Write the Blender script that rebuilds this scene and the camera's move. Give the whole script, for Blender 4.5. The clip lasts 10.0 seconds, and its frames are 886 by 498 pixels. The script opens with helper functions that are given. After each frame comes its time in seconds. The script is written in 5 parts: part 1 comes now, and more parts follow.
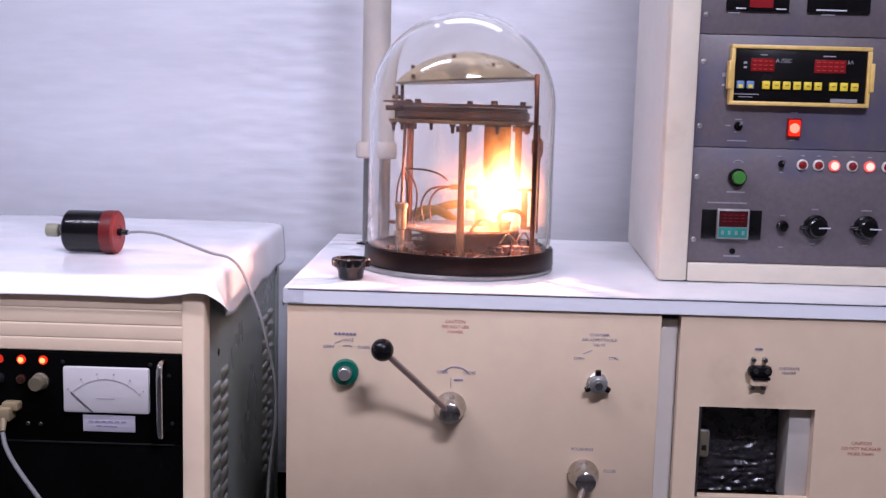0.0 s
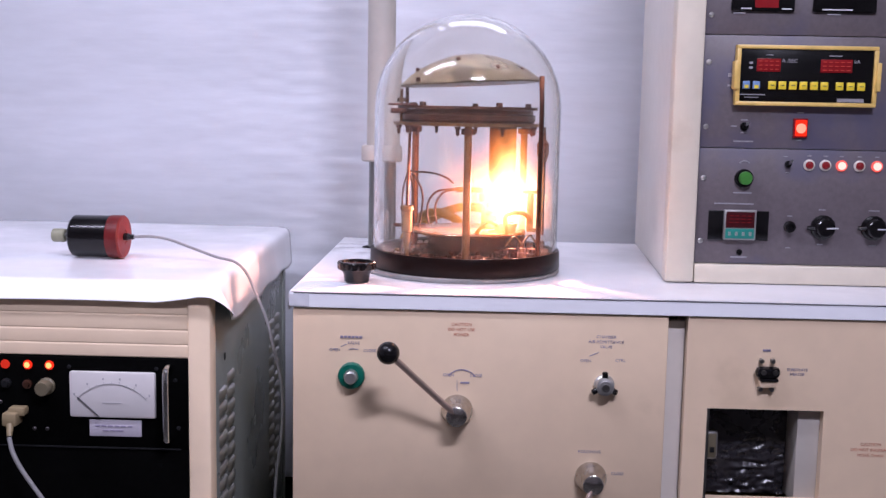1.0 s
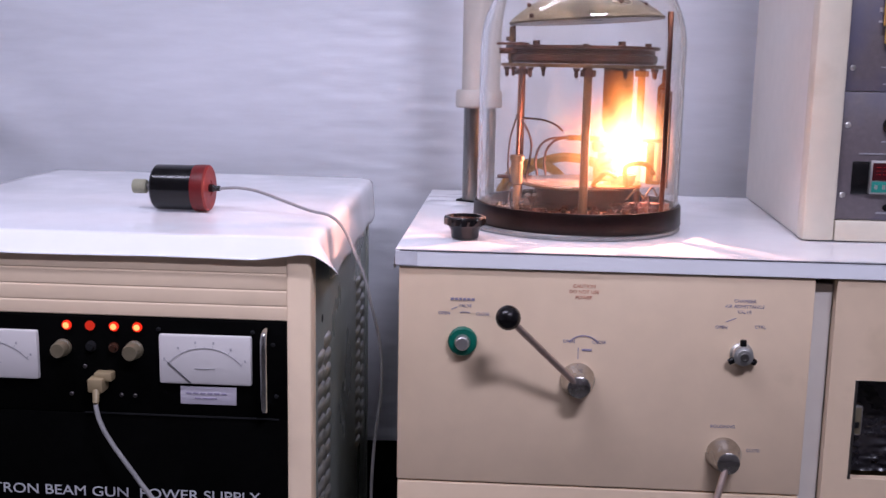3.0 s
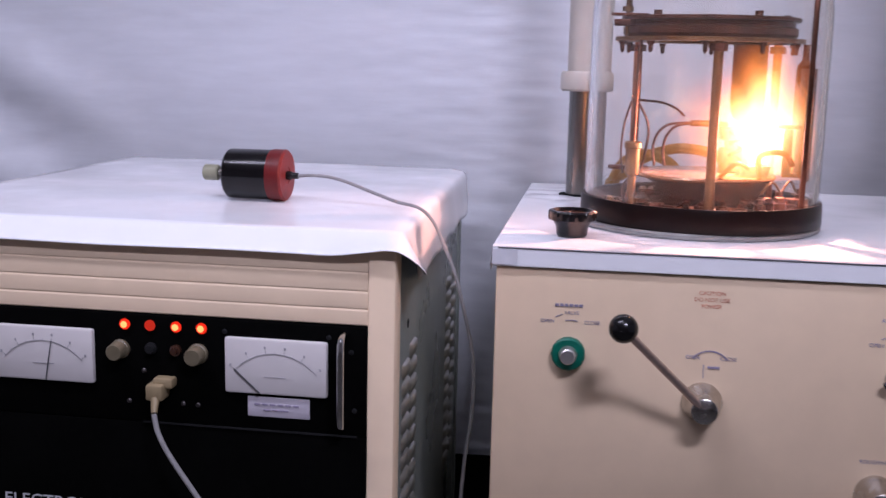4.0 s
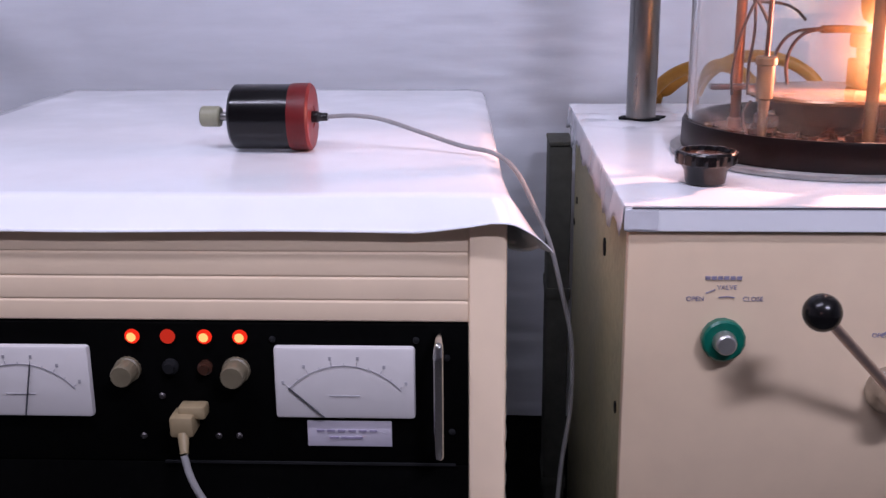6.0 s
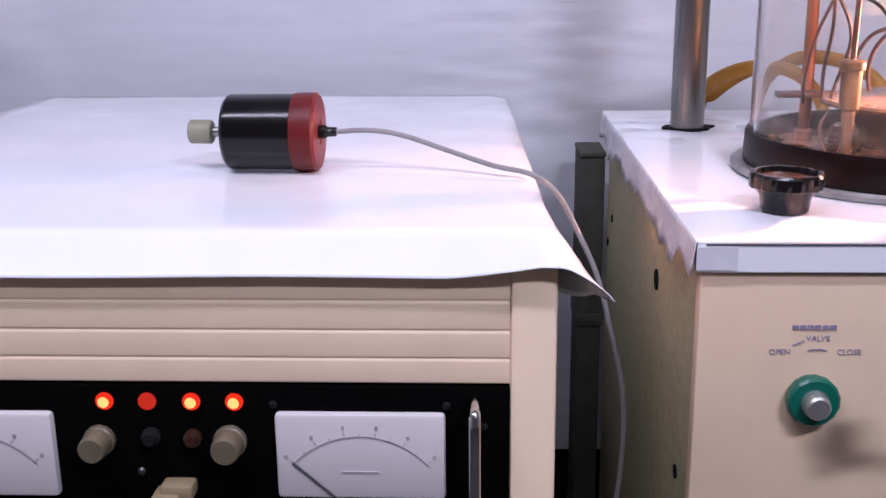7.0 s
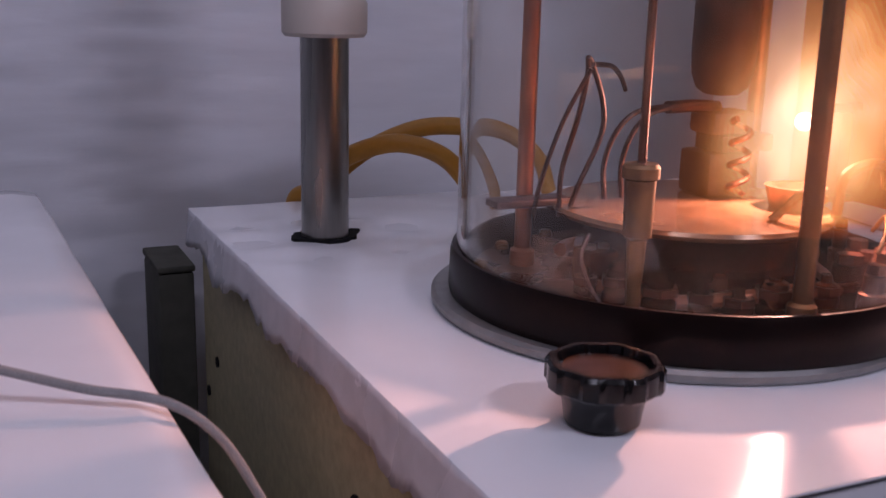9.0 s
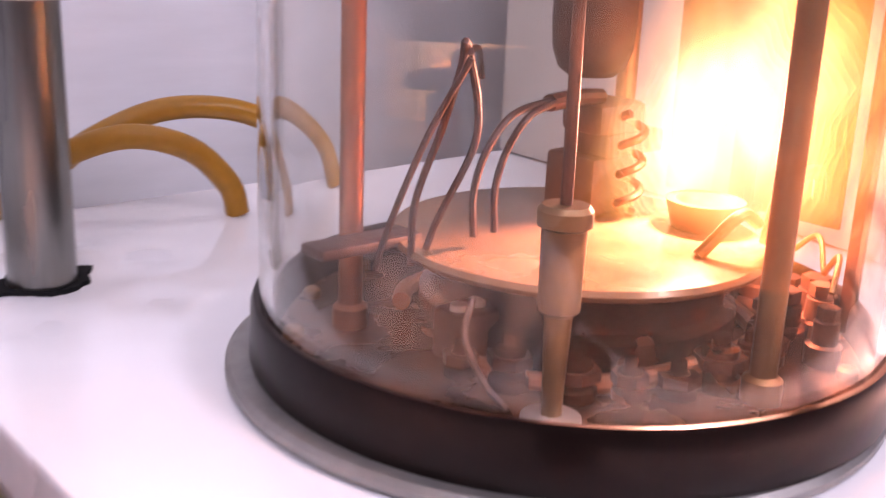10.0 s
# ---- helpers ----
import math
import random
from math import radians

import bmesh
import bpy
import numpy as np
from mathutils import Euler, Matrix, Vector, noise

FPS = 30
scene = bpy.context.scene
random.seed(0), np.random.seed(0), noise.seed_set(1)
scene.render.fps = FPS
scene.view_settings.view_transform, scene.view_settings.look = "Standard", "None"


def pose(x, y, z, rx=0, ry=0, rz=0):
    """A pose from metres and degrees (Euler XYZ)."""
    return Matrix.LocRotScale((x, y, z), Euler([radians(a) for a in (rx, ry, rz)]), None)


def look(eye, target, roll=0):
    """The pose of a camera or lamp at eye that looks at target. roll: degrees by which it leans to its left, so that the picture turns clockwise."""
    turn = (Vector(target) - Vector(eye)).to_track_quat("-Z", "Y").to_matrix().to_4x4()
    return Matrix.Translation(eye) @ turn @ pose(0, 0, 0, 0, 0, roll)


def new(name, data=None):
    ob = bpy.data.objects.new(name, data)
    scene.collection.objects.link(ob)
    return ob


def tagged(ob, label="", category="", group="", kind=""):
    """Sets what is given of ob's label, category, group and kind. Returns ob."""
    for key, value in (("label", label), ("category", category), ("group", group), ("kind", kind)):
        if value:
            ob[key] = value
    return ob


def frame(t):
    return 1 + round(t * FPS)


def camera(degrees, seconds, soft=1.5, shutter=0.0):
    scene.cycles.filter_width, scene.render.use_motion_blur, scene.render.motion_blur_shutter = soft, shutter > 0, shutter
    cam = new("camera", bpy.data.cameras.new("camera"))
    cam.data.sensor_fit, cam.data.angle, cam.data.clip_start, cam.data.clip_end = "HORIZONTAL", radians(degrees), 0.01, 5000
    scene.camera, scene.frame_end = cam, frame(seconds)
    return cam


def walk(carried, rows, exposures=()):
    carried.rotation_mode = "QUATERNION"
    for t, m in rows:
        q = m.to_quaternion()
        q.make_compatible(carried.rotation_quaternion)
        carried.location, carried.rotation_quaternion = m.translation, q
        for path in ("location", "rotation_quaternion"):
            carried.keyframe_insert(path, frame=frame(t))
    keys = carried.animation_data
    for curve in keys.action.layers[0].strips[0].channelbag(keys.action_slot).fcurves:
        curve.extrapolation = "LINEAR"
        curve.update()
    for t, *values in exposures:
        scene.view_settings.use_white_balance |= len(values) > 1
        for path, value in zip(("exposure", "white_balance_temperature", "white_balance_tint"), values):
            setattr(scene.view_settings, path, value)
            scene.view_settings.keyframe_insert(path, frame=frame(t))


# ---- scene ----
cam = camera(45.2, 10.0, soft=1.4, shutter=0.3)
PATH = [
    (0, (0.168, 0.451, 1.182), (0.134, 2.433, 0.919), 1.5),
    (1, (0.172, 0.454, 1.179), (0.122, 2.437, 0.924), 1.1),
    (1.5, (0.156, 0.474, 1.189), (0.106, 2.449, 0.879), 0.8),
    (2, (0.155, 0.483, 1.172), (0.036, 2.455, 0.856), 0.9),
    (2.2, (0.146, 0.503, 1.168), (0.03, 2.474, 0.852), 1.1),
    (3.3, (0.047, 0.616, 1.159), (-0.074, 2.577, 0.784), 1.1),
    (3.5, (0.051, 0.642, 1.154), (-0.134, 2.594, 0.762), 1.2),
    (4, (0.034, 0.756, 1.128), (-0.251, 2.705, 0.779), 1.3),
    (4.5, (0.029, 0.844, 1.135), (-0.359, 2.761, 0.717), 0.2),
    (5, (-0.05, 0.928, 1.121), (-0.281, 2.87, 0.699), -0.2),
    (5.5, (-0.142, 1.01, 1.137), (-0.235, 2.952, 0.665), -0.8),
    (6, (-0.198, 1.042, 1.13), (-0.282, 2.969, 0.6), -0.4),
    (6.2, (-0.206, 1.07, 1.121), (-0.317, 2.999, 0.604), -0.6),
    (7.3, (-0.245, 1.248, 1.123), (-0.29, 3.173, 0.584), -0.6),
    (7.5, (-0.26, 1.282, 1.123), (-0.2, 3.211, 0.597), -0.4),
    (8, (-0.31, 1.38, 1.139), (0.095, 3.272, 0.631), -0.4),
    (8.2, (-0.33, 1.429, 1.145), (0.28, 3.26, 0.622), 0.6),
    (8.5, (-0.308, 1.495, 1.135), (0.435, 3.282, 0.632), 0.9),
    (9, (-0.267, 1.624, 1.126), (0.546, 3.388, 0.647), 1.4),
    (9.5, (-0.231, 1.712, 1.127), (0.683, 3.414, 0.61), 1.6),
    (9.8, (-0.226, 1.786, 1.130), (0.905, 3.332, 0.570), 2.1),
    (10, (-0.212, 1.850, 1.130), (1.057, 3.281, 0.552), 2.3),
]
EXPOSURES = [
    (0.0, 0.06, 6500, 10), (2.2, 0.0, 6500, 10), (3.5, -0.23, 6500, 10), (5.0, -0.23, 6500, 10), (6.2, -0.28, 6500, 10), (7.5, 0.0, 6500, 10),
    (8.0, -0.28, 6500, 10), (8.5, -0.75, 6500, 10), (9.0, -1.55, 6600, 15), (9.3, -1.35, 6700, 15), (9.6, -0.40, 7150, 18), (10.0, -0.06, 7450, 19),
]
walk(cam, [(t, look(eye, target, roll)) for t, eye, target, roll in PATH], EXPOSURES)


# ---- light ----
scene.cycles.transparent_max_bounces = 90
scene.cycles.transmission_bounces = 16
scene.cycles.max_bounces = 16
world = bpy.data.worlds.new("world")
scene.world = world
world.use_nodes = True
world.node_tree.nodes["Background"].inputs[0].default_value = (0.75, 0.8, 1.0, 1)
world.node_tree.nodes["Background"].inputs[1].default_value = 0.02

TUBE_AT = (0.62, 0.36, 2.55)
OVER_AT = (-0.80, 1.30, 2.5)
FLAME_AT = Vector((0.231, 2.152, 1.047))


def lamp(name, kind, at, watts, colour, **settings):
    data = bpy.data.lights.new(name, kind)
    data.energy, data.color = watts, colour
    ob = new(name, data)
    ob.location = at
    return ob, data


# fluorescent batten on the wall above the machine, and one in the room behind the camera
WALL_TUBE = (0.20, 2.66, 2.02)
wall_light, wall_data = lamp("wall_light", "AREA", (WALL_TUBE[0], WALL_TUBE[1] - 0.045, WALL_TUBE[2] - 0.02), 1.5, (0.765, 0.755, 1.0))
wall_data.shape, wall_data.size, wall_data.size_y = "RECTANGLE", 0.70, 0.14
wall_light.rotation_euler = (radians(-35), 0, 0)
tube_light, tube_data = lamp("tube_light", "AREA", (TUBE_AT[0], TUBE_AT[1], TUBE_AT[2] - 0.06), 44, (0.765, 0.755, 1.0))
tube_data.shape, tube_data.size, tube_data.size_y = "RECTANGLE", 0.60, 0.10
tube_light.rotation_euler = (radians(42), 0, radians(12))
over_light, over_data = lamp("over_light", "AREA", (OVER_AT[0], OVER_AT[1], OVER_AT[2] - 0.06), 27, (0.765, 0.755, 1.0))
over_data.shape, over_data.size, over_data.size_y = "RECTANGLE", 1.2, 0.10
# glare of the melt, a spot aimed forward so the wall behind stays unlit
arc_light, arc_data = lamp("arc_light", "SPOT", FLAME_AT, 15.0, (1.0, 0.46, 0.36))
arc_data.shadow_soft_size, arc_data.spot_size, arc_data.spot_blend = 0.006, radians(150), 0.35
arc_light.rotation_euler = Vector((-0.50, -0.66, -0.56)).to_track_quat("-Z", "Y").to_euler()

# ---- materials ----


def mat(name, colour, rough=0.5, metal=0.0, vary=0.12, grain=40.0, stains=3.0, bump=0.05, stretch=(1, 1, 1), spots=None, spec=0.5):
    """Painted, metal or paper surface: base colour broken up by fine grain and larger stains, with a slight relief."""
    m = bpy.data.materials.new(name)
    m.use_nodes = True
    t = m.node_tree
    n, link = t.nodes, t.links.new
    b = n["Principled BSDF"]
    mp = n.new("ShaderNodeMapping")
    geo = n.new("ShaderNodeNewGeometry")
    link(geo.outputs["Position"], mp.inputs[0])
    mp.inputs[3].default_value = stretch
    fine, wide = n.new("ShaderNodeTexNoise"), n.new("ShaderNodeTexNoise")
    fine.inputs["Scale"].default_value, fine.inputs["Detail"].default_value = grain, 6
    wide.inputs["Scale"].default_value, wide.inputs["Detail"].default_value = stains, 4
    link(mp.outputs[0], fine.inputs[0])
    link(mp.outputs[0], wide.inputs[0])
    add = n.new("ShaderNodeMath")
    add.operation = "ADD"
    link(fine.outputs[0], add.inputs[0])
    link(wide.outputs[0], add.inputs[1])
    ramp = n.new("ShaderNodeMapRange")
    ramp.inputs[1].default_value, ramp.inputs[2].default_value = 0.7, 1.3
    ramp.inputs[3].default_value, ramp.inputs[4].default_value = 1 - vary, 1 + vary
    link(add.outputs[0], ramp.inputs[0])
    mul = n.new("ShaderNodeMix")
    mul.data_type, mul.blend_type = "RGBA", "MULTIPLY"
    mul.inputs[0].default_value = 1
    mul.inputs[6].default_value = (*colour, 1)
    link(ramp.outputs[0], mul.inputs[7])
    out = mul.outputs[2]
    if spots:
        spot = n.new("ShaderNodeTexNoise")
        spot.inputs["Scale"].default_value, spot.inputs["Detail"].default_value = spots[1], 5
        link(mp.outputs[0], spot.inputs[0])
        cut = n.new("ShaderNodeMapRange")
        cut.inputs[1].default_value, cut.inputs[2].default_value = spots[2], spots[2] + 0.12
        link(spot.outputs[0], cut.inputs[0])
        mix = n.new("ShaderNodeMix")
        mix.data_type = "RGBA"
        link(cut.outputs[0], mix.inputs[0])
        link(out, mix.inputs[6])
        mix.inputs[7].default_value = (*spots[0], 1)
        out = mix.outputs[2]
    link(out, b.inputs["Base Color"])
    b.inputs["Metallic"].default_value = metal
    b.inputs["Specular IOR Level"].default_value = spec
    rr = n.new("ShaderNodeMapRange")
    rr.inputs[1].default_value, rr.inputs[2].default_value = 0.35, 0.65
    rr.inputs[3].default_value, rr.inputs[4].default_value = max(0.02, rough - 0.08), min(1, rough + 0.08)
    link(wide.outputs[0], rr.inputs[0])
    link(rr.outputs[0], b.inputs["Roughness"])
    if bump:
        bp = n.new("ShaderNodeBump")
        bp.inputs["Strength"].default_value, bp.inputs["Distance"].default_value = bump, 0.002
        link(fine.outputs[0], bp.inputs["Height"])
        link(bp.outputs[0], b.inputs["Normal"])
    return m


def glow(name, colour, strength):
    m = bpy.data.materials.new(name)
    m.use_nodes = True
    n, link = m.node_tree.nodes, m.node_tree.links.new
    out = n["Material Output"]
    e = n.new("ShaderNodeEmission")
    e.inputs[0].default_value, e.inputs[1].default_value = (*colour, 1), strength
    n.remove(n["Principled BSDF"])
    link(e.outputs[0], out.inputs[0])
    return m


def hot_gas(name, colour, radius):
    """One thin layer of glowing gas: clear, its glow painted to fade at the outline seen from the front, streaked
    upwards.
    """
    m = bpy.data.materials.new(name)
    m.use_nodes = True
    n, link = m.node_tree.nodes, m.node_tree.links.new
    n.remove(n["Principled BSDF"])
    e, tr, add = n.new("ShaderNodeEmission"), n.new("ShaderNodeBsdfTransparent"), n.new("ShaderNodeAddShader")
    e.inputs[0].default_value = (*colour, 1)
    geo, sub, dot, sq = n.new("ShaderNodeNewGeometry"), n.new("ShaderNodeVectorMath"), n.new("ShaderNodeVectorMath"), n.new("ShaderNodeMath")
    sub.operation, dot.operation, sq.operation = "SUBTRACT", "DOT_PRODUCT", "POWER"
    sub.inputs[1].default_value = FLAME_AT
    dot.inputs[1].default_value = Vector((0.22, 0.95, -0.22)) / radius
    sq.inputs[1].default_value = 2.0
    link(geo.outputs["Position"], sub.inputs[0])
    link(sub.outputs[0], dot.inputs[0])
    link(dot.outputs["Value"], sq.inputs[0])
    mp, nz, rg, mul = n.new("ShaderNodeMapping"), n.new("ShaderNodeTexNoise"), n.new("ShaderNodeMapRange"), n.new("ShaderNodeMath")
    mp.inputs[3].default_value = (1, 1, 0.6)
    nz.inputs["Scale"].default_value, nz.inputs["Detail"].default_value = 38, 3
    link(geo.outputs["Position"], mp.inputs[0])
    link(mp.outputs[0], nz.inputs[0])
    link(nz.outputs[0], rg.inputs[0])
    rg.inputs[1].default_value, rg.inputs[2].default_value = 0.36, 0.66
    rg.inputs[3].default_value, rg.inputs[4].default_value = 0.55, 1.45
    mul.operation = "MULTIPLY"
    link(sq.outputs[0], mul.inputs[0])
    link(rg.outputs[0], mul.inputs[1])
    link(mul.outputs[0], e.inputs[1])
    link(e.outputs[0], add.inputs[0])
    link(tr.outputs[0], add.inputs[1])
    link(add.outputs[0], n["Material Output"].inputs[0])
    return m


def clear_glass(name, tint=(1, 1, 1), film=(0.56, 0.46, 0.36)):
    """Clear glass with a thin smudged film of deposit on it."""
    m = bpy.data.materials.new(name)
    m.use_nodes = True
    n, link = m.node_tree.nodes, m.node_tree.links.new
    b = n["Principled BSDF"]
    b.inputs["Base Color"].default_value = (*tint, 1)
    b.inputs["Transmission Weight"].default_value = 1
    b.inputs["Roughness"].default_value = 0.0
    b.inputs["IOR"].default_value = 1.42
    dif, mix, geo, nz, rg = n.new("ShaderNodeBsdfDiffuse"), n.new("ShaderNodeMixShader"), n.new("ShaderNodeNewGeometry"), n.new("ShaderNodeTexNoise"), n.new("ShaderNodeMapRange")
    dif.inputs[0].default_value = (*film, 1)
    nz.inputs["Scale"].default_value, nz.inputs["Detail"].default_value = 14, 5
    link(geo.outputs["Position"], nz.inputs[0])
    link(nz.outputs[0], rg.inputs[0])
    rg.inputs[1].default_value, rg.inputs[2].default_value = 0.35, 0.7
    rg.inputs[3].default_value, rg.inputs[4].default_value = 0.004, 0.048
    link(rg.outputs[0], mix.inputs[0])
    link(b.outputs[0], mix.inputs[1])
    link(dif.outputs[0], mix.inputs[2])
    link(mix.outputs[0], n["Material Output"].inputs[0])
    return m


CREAM = mat("cream_paint", (0.735, 0.562, 0.395), 0.42, vary=0.04, grain=30, stains=4, bump=0.02, spots=((0.56, 0.42, 0.275), 5.0, 0.64))
CREAM_RIB = mat("ribbed_cream", (0.88, 0.68, 0.485), 0.45, vary=0.04, grain=30, stains=5, bump=0.02)
CREAM_WHITE = mat("off_white_paint", (0.66, 0.61, 0.55), 0.42, vary=0.04, grain=40, stains=4, bump=0.02)
OLIVE = mat("olive_drab_paint", (0.35, 0.31, 0.185), 0.5, vary=0.22, grain=120, stains=6, bump=0.1)
HAMMER = mat("grey_hammer_paint", (0.27, 0.29, 0.27), 0.35, metal=0.2, vary=0.1, grain=260, stains=7, bump=0.25)
BLACK = mat("black_panel_paint", (0.002, 0.002, 0.002), 0.5, vary=0.3, grain=150, stains=8, bump=0.03, spec=0.02)
VOID = mat("dark_interior", (0.012, 0.012, 0.013), 0.8, vary=0.3, grain=30, stains=5, spec=0.1)
RUBBER = mat("black_rubber", (0.009, 0.0045, 0.004), 0.36, vary=0.2, grain=90, stains=6, bump=0.02, spec=0.16)
BAKELITE = mat("black_bakelite", (0.005, 0.0045, 0.005), 0.2, vary=0.2, grain=60, stains=10, bump=0.0, spec=0.35)
PAPER = mat("glossy_white_paper", (0.84, 0.84, 0.87), 0.17, vary=0.02, grain=30, stains=5, bump=0.02)
SHEET = mat("white_plastic_sheet", (0.68, 0.69, 0.74), 0.42, vary=0.06, grain=22, stains=2.5, bump=0.25, stretch=(0.5, 1, 2.6))
TAPE = mat("translucent_tape", (0.62, 0.62, 0.66), 0.3, vary=0.12, grain=50, stains=16, bump=0.1)
CHROME = mat("chrome", (0.62, 0.61, 0.60), 0.16, metal=1.0, vary=0.05, grain=200, stains=12, bump=0.0)
# warm tint stands for the cream surroundings reflected in the lever arms
WARM_CHROME = mat("warm_chrome", (0.58, 0.45, 0.39), 0.34, metal=0.9, vary=0.12, grain=200, stains=30, bump=0.03)
BASE_STAIN = mat("stained_base_plate", (0.085, 0.034, 0.017), 0.26, metal=0.5, vary=0.4, grain=60, stains=20, bump=0.15, spec=0.2, spots=((0.035, 0.016, 0.010), 28, 0.52))
STEEL = mat("brushed_steel", (0.27, 0.265, 0.25), 0.33, metal=1.0, vary=0.1, grain=320, stains=10, bump=0.05, stretch=(1, 1, 0.08))
DARK_STEEL = mat("blackened_steel", (0.10, 0.09, 0.09), 0.4, metal=0.8, vary=0.2, grain=200, stains=20)
METER_INK = mat("grey_meter_ink", (0.38, 0.36, 0.38), 0.6, vary=0.2, bump=0)
ALU = mat("dull_aluminium", (0.55, 0.54, 0.52), 0.38, metal=0.9, vary=0.08, grain=200, stains=10, bump=0.05)
HUB = mat("turned_aluminium", (0.50, 0.47, 0.44), 0.24, metal=1.0, vary=0.15, grain=120, stains=30, bump=0.04)
FLANGE = mat("greasy_steel_flange", (0.33, 0.32, 0.31), 0.45, metal=0.7, vary=0.15, grain=90, stains=12, bump=0.1)
COPPER = mat("tarnished_copper", (0.36, 0.15, 0.085), 0.38, metal=0.8, vary=0.25, grain=80, stains=18, bump=0.1, spots=((0.20, 0.08, 0.05), 26, 0.56))
BRASS = mat("dull_brass", (0.19, 0.10, 0.045), 0.40, metal=0.8, vary=0.25, grain=90, stains=20, bump=0.1, spots=((0.11, 0.055, 0.03), 30, 0.58))
DULL_BRASS = mat("smoked_brass", (0.17, 0.10, 0.05), 0.42, metal=0.75, vary=0.3, grain=90, stains=24, bump=0.1, spots=((0.09, 0.05, 0.03), 34, 0.56))
SOOT = mat("sooty_brown_coating", (0.055, 0.024, 0.016), 0.62, metal=0.25, vary=0.5, grain=70, stains=26, bump=0.5, spots=((0.12, 0.05, 0.03), 34, 0.58))
BROWN = mat("coated_brown_metal", (0.095, 0.036, 0.022), 0.38, metal=0.75, vary=0.45, grain=60, stains=22, bump=0.3, spots=((0.17, 0.06, 0.03), 30, 0.58))
GOLDEN = mat("hazy_golden_metal", (0.24, 0.175, 0.10), 0.32, metal=0.55, vary=0.25, grain=40, stains=12, bump=0.1, spots=((0.10, 0.07, 0.04), 16, 0.56))
HOSE = mat("yellow_rubber_hose", (0.38, 0.17, 0.012), 0.42, vary=0.12, grain=120, stains=20, bump=0.1)
WIRE = mat("blackened_wire", (0.06, 0.03, 0.024), 0.45, metal=0.4, vary=0.4, grain=200, stains=40, bump=0.2)
CABLE = mat("grey_cable_sheath", (0.27, 0.26, 0.26), 0.5, vary=0.15, grain=900, stains=60, bump=0.4, spec=0.3)
RED_END = mat("red_plastic", (0.12, 0.010, 0.010), 0.38, vary=0.2, grain=80, stains=25, bump=0.1, spec=0.3)
GREEN = mat("green_plastic", (0.0, 0.115, 0.075), 0.35, vary=0.15, grain=80, stains=30, bump=0.05)
BRIGHT_GREEN = mat("bright_green_plastic", (0.05, 0.20, 0.035), 0.35, vary=0.15, grain=80, stains=30, bump=0.05)
OLIVE_KNOB = mat("olive_grey_plastic", (0.26, 0.25, 0.17), 0.45, vary=0.15, grain=80, stains=30, bump=0.05)
KNOB = mat("taupe_knob_plastic", (0.15, 0.125, 0.08), 0.4, vary=0.15, grain=80, stains=30, bump=0.05)
IVORY = mat("ivory_plug_plastic", (0.27, 0.205, 0.115), 0.45, vary=0.15, grain=80, stains=30, bump=0.05)
# bluish spots stand for smudges and the reflections in them
GREY_PANEL = mat("grey_rack_panel", (0.118, 0.098, 0.106), 0.42, vary=0.14, grain=140, stains=7, bump=0.06, spots=((0.088, 0.080, 0.118), 7, 0.52))
YELLOW = mat("amber_plastic_bezel", (0.70, 0.47, 0.14), 0.38, vary=0.12, grain=80, stains=20, bump=0.05)
KEY_YELLOW = mat("yellow_key", (0.80, 0.60, 0.04), 0.4, vary=0.05)
KEY_BLUE = mat("blue_key", (0.12, 0.22, 0.42), 0.4, vary=0.05)
METER_FACE = mat("meter_card", (0.66, 0.62, 0.61), 0.35, vary=0.03, bump=0)
INK = mat("black_ink", (0.06, 0.06, 0.07), 0.6, vary=0.1, bump=0)
INK_BLUE = mat("blue_ink", (0.24, 0.21, 0.29), 0.6, vary=0.4, grain=300, bump=0)
INK_RED = mat("red_ink", (0.50, 0.19, 0.13), 0.6, vary=0.4, grain=300, bump=0)
INK_WHITE = mat("white_ink", (0.52, 0.52, 0.55), 0.5, vary=0.15, bump=0)
INK_GREY = mat("faded_white_ink", (0.27, 0.26, 0.28), 0.5, vary=0.25, grain=300, bump=0)
LABEL = mat("paper_label", (0.50, 0.46, 0.52), 0.5, vary=0.08, bump=0.02)
PLATE = mat("scorched_metal_plate", (0.24, 0.13, 0.07), 0.20, metal=0.4, vary=0.3, grain=60, stains=14, bump=0.05, spots=((0.22, 0.12, 0.07), 12, 0.55))
# cream of the post sleeve; on the window jamb its grey stands for shade
SLEEVE = mat("sleeve_cream_jamb_shade", (0.46, 0.42, 0.375), 0.45, vary=0.05, grain=40, stains=6, bump=0.02)
RACK_PAINT = mat("rack_cream_paint", (0.66, 0.585, 0.47), 0.42, vary=0.05, grain=40, stains=4, bump=0.02, spots=((0.56, 0.48, 0.37), 7.0, 0.66))
# brown stands for the flame mirrored in the cap dish; also on a dark red button
CAP_TOP = mat("glossy_brown_plastic", (0.045, 0.019, 0.012), 0.16, vary=0.15, grain=80, stains=30, bump=0.05)
DUSTY = mat("crinkled_dark_film", (0.020, 0.018, 0.021), 0.28, vary=0.5, grain=90, stains=40, bump=0.3, spec=0.6, spots=((0.10, 0.095, 0.10), 26, 0.68))
DARK_OLIVE = mat("dark_olive_grey", (0.080, 0.080, 0.068), 0.7, vary=0.2, grain=60, stains=6, spec=0.1)
DRUM = mat("burnt_glossy_metal", (0.10, 0.035, 0.018), 0.22, metal=0.8, vary=0.6, grain=90, stains=30, bump=0.8, spots=((0.32, 0.12, 0.05), 40, 0.57))
RED_GLASS = mat("dark_red_lens", (0.22, 0.012, 0.015), 0.15, vary=0.1, bump=0)
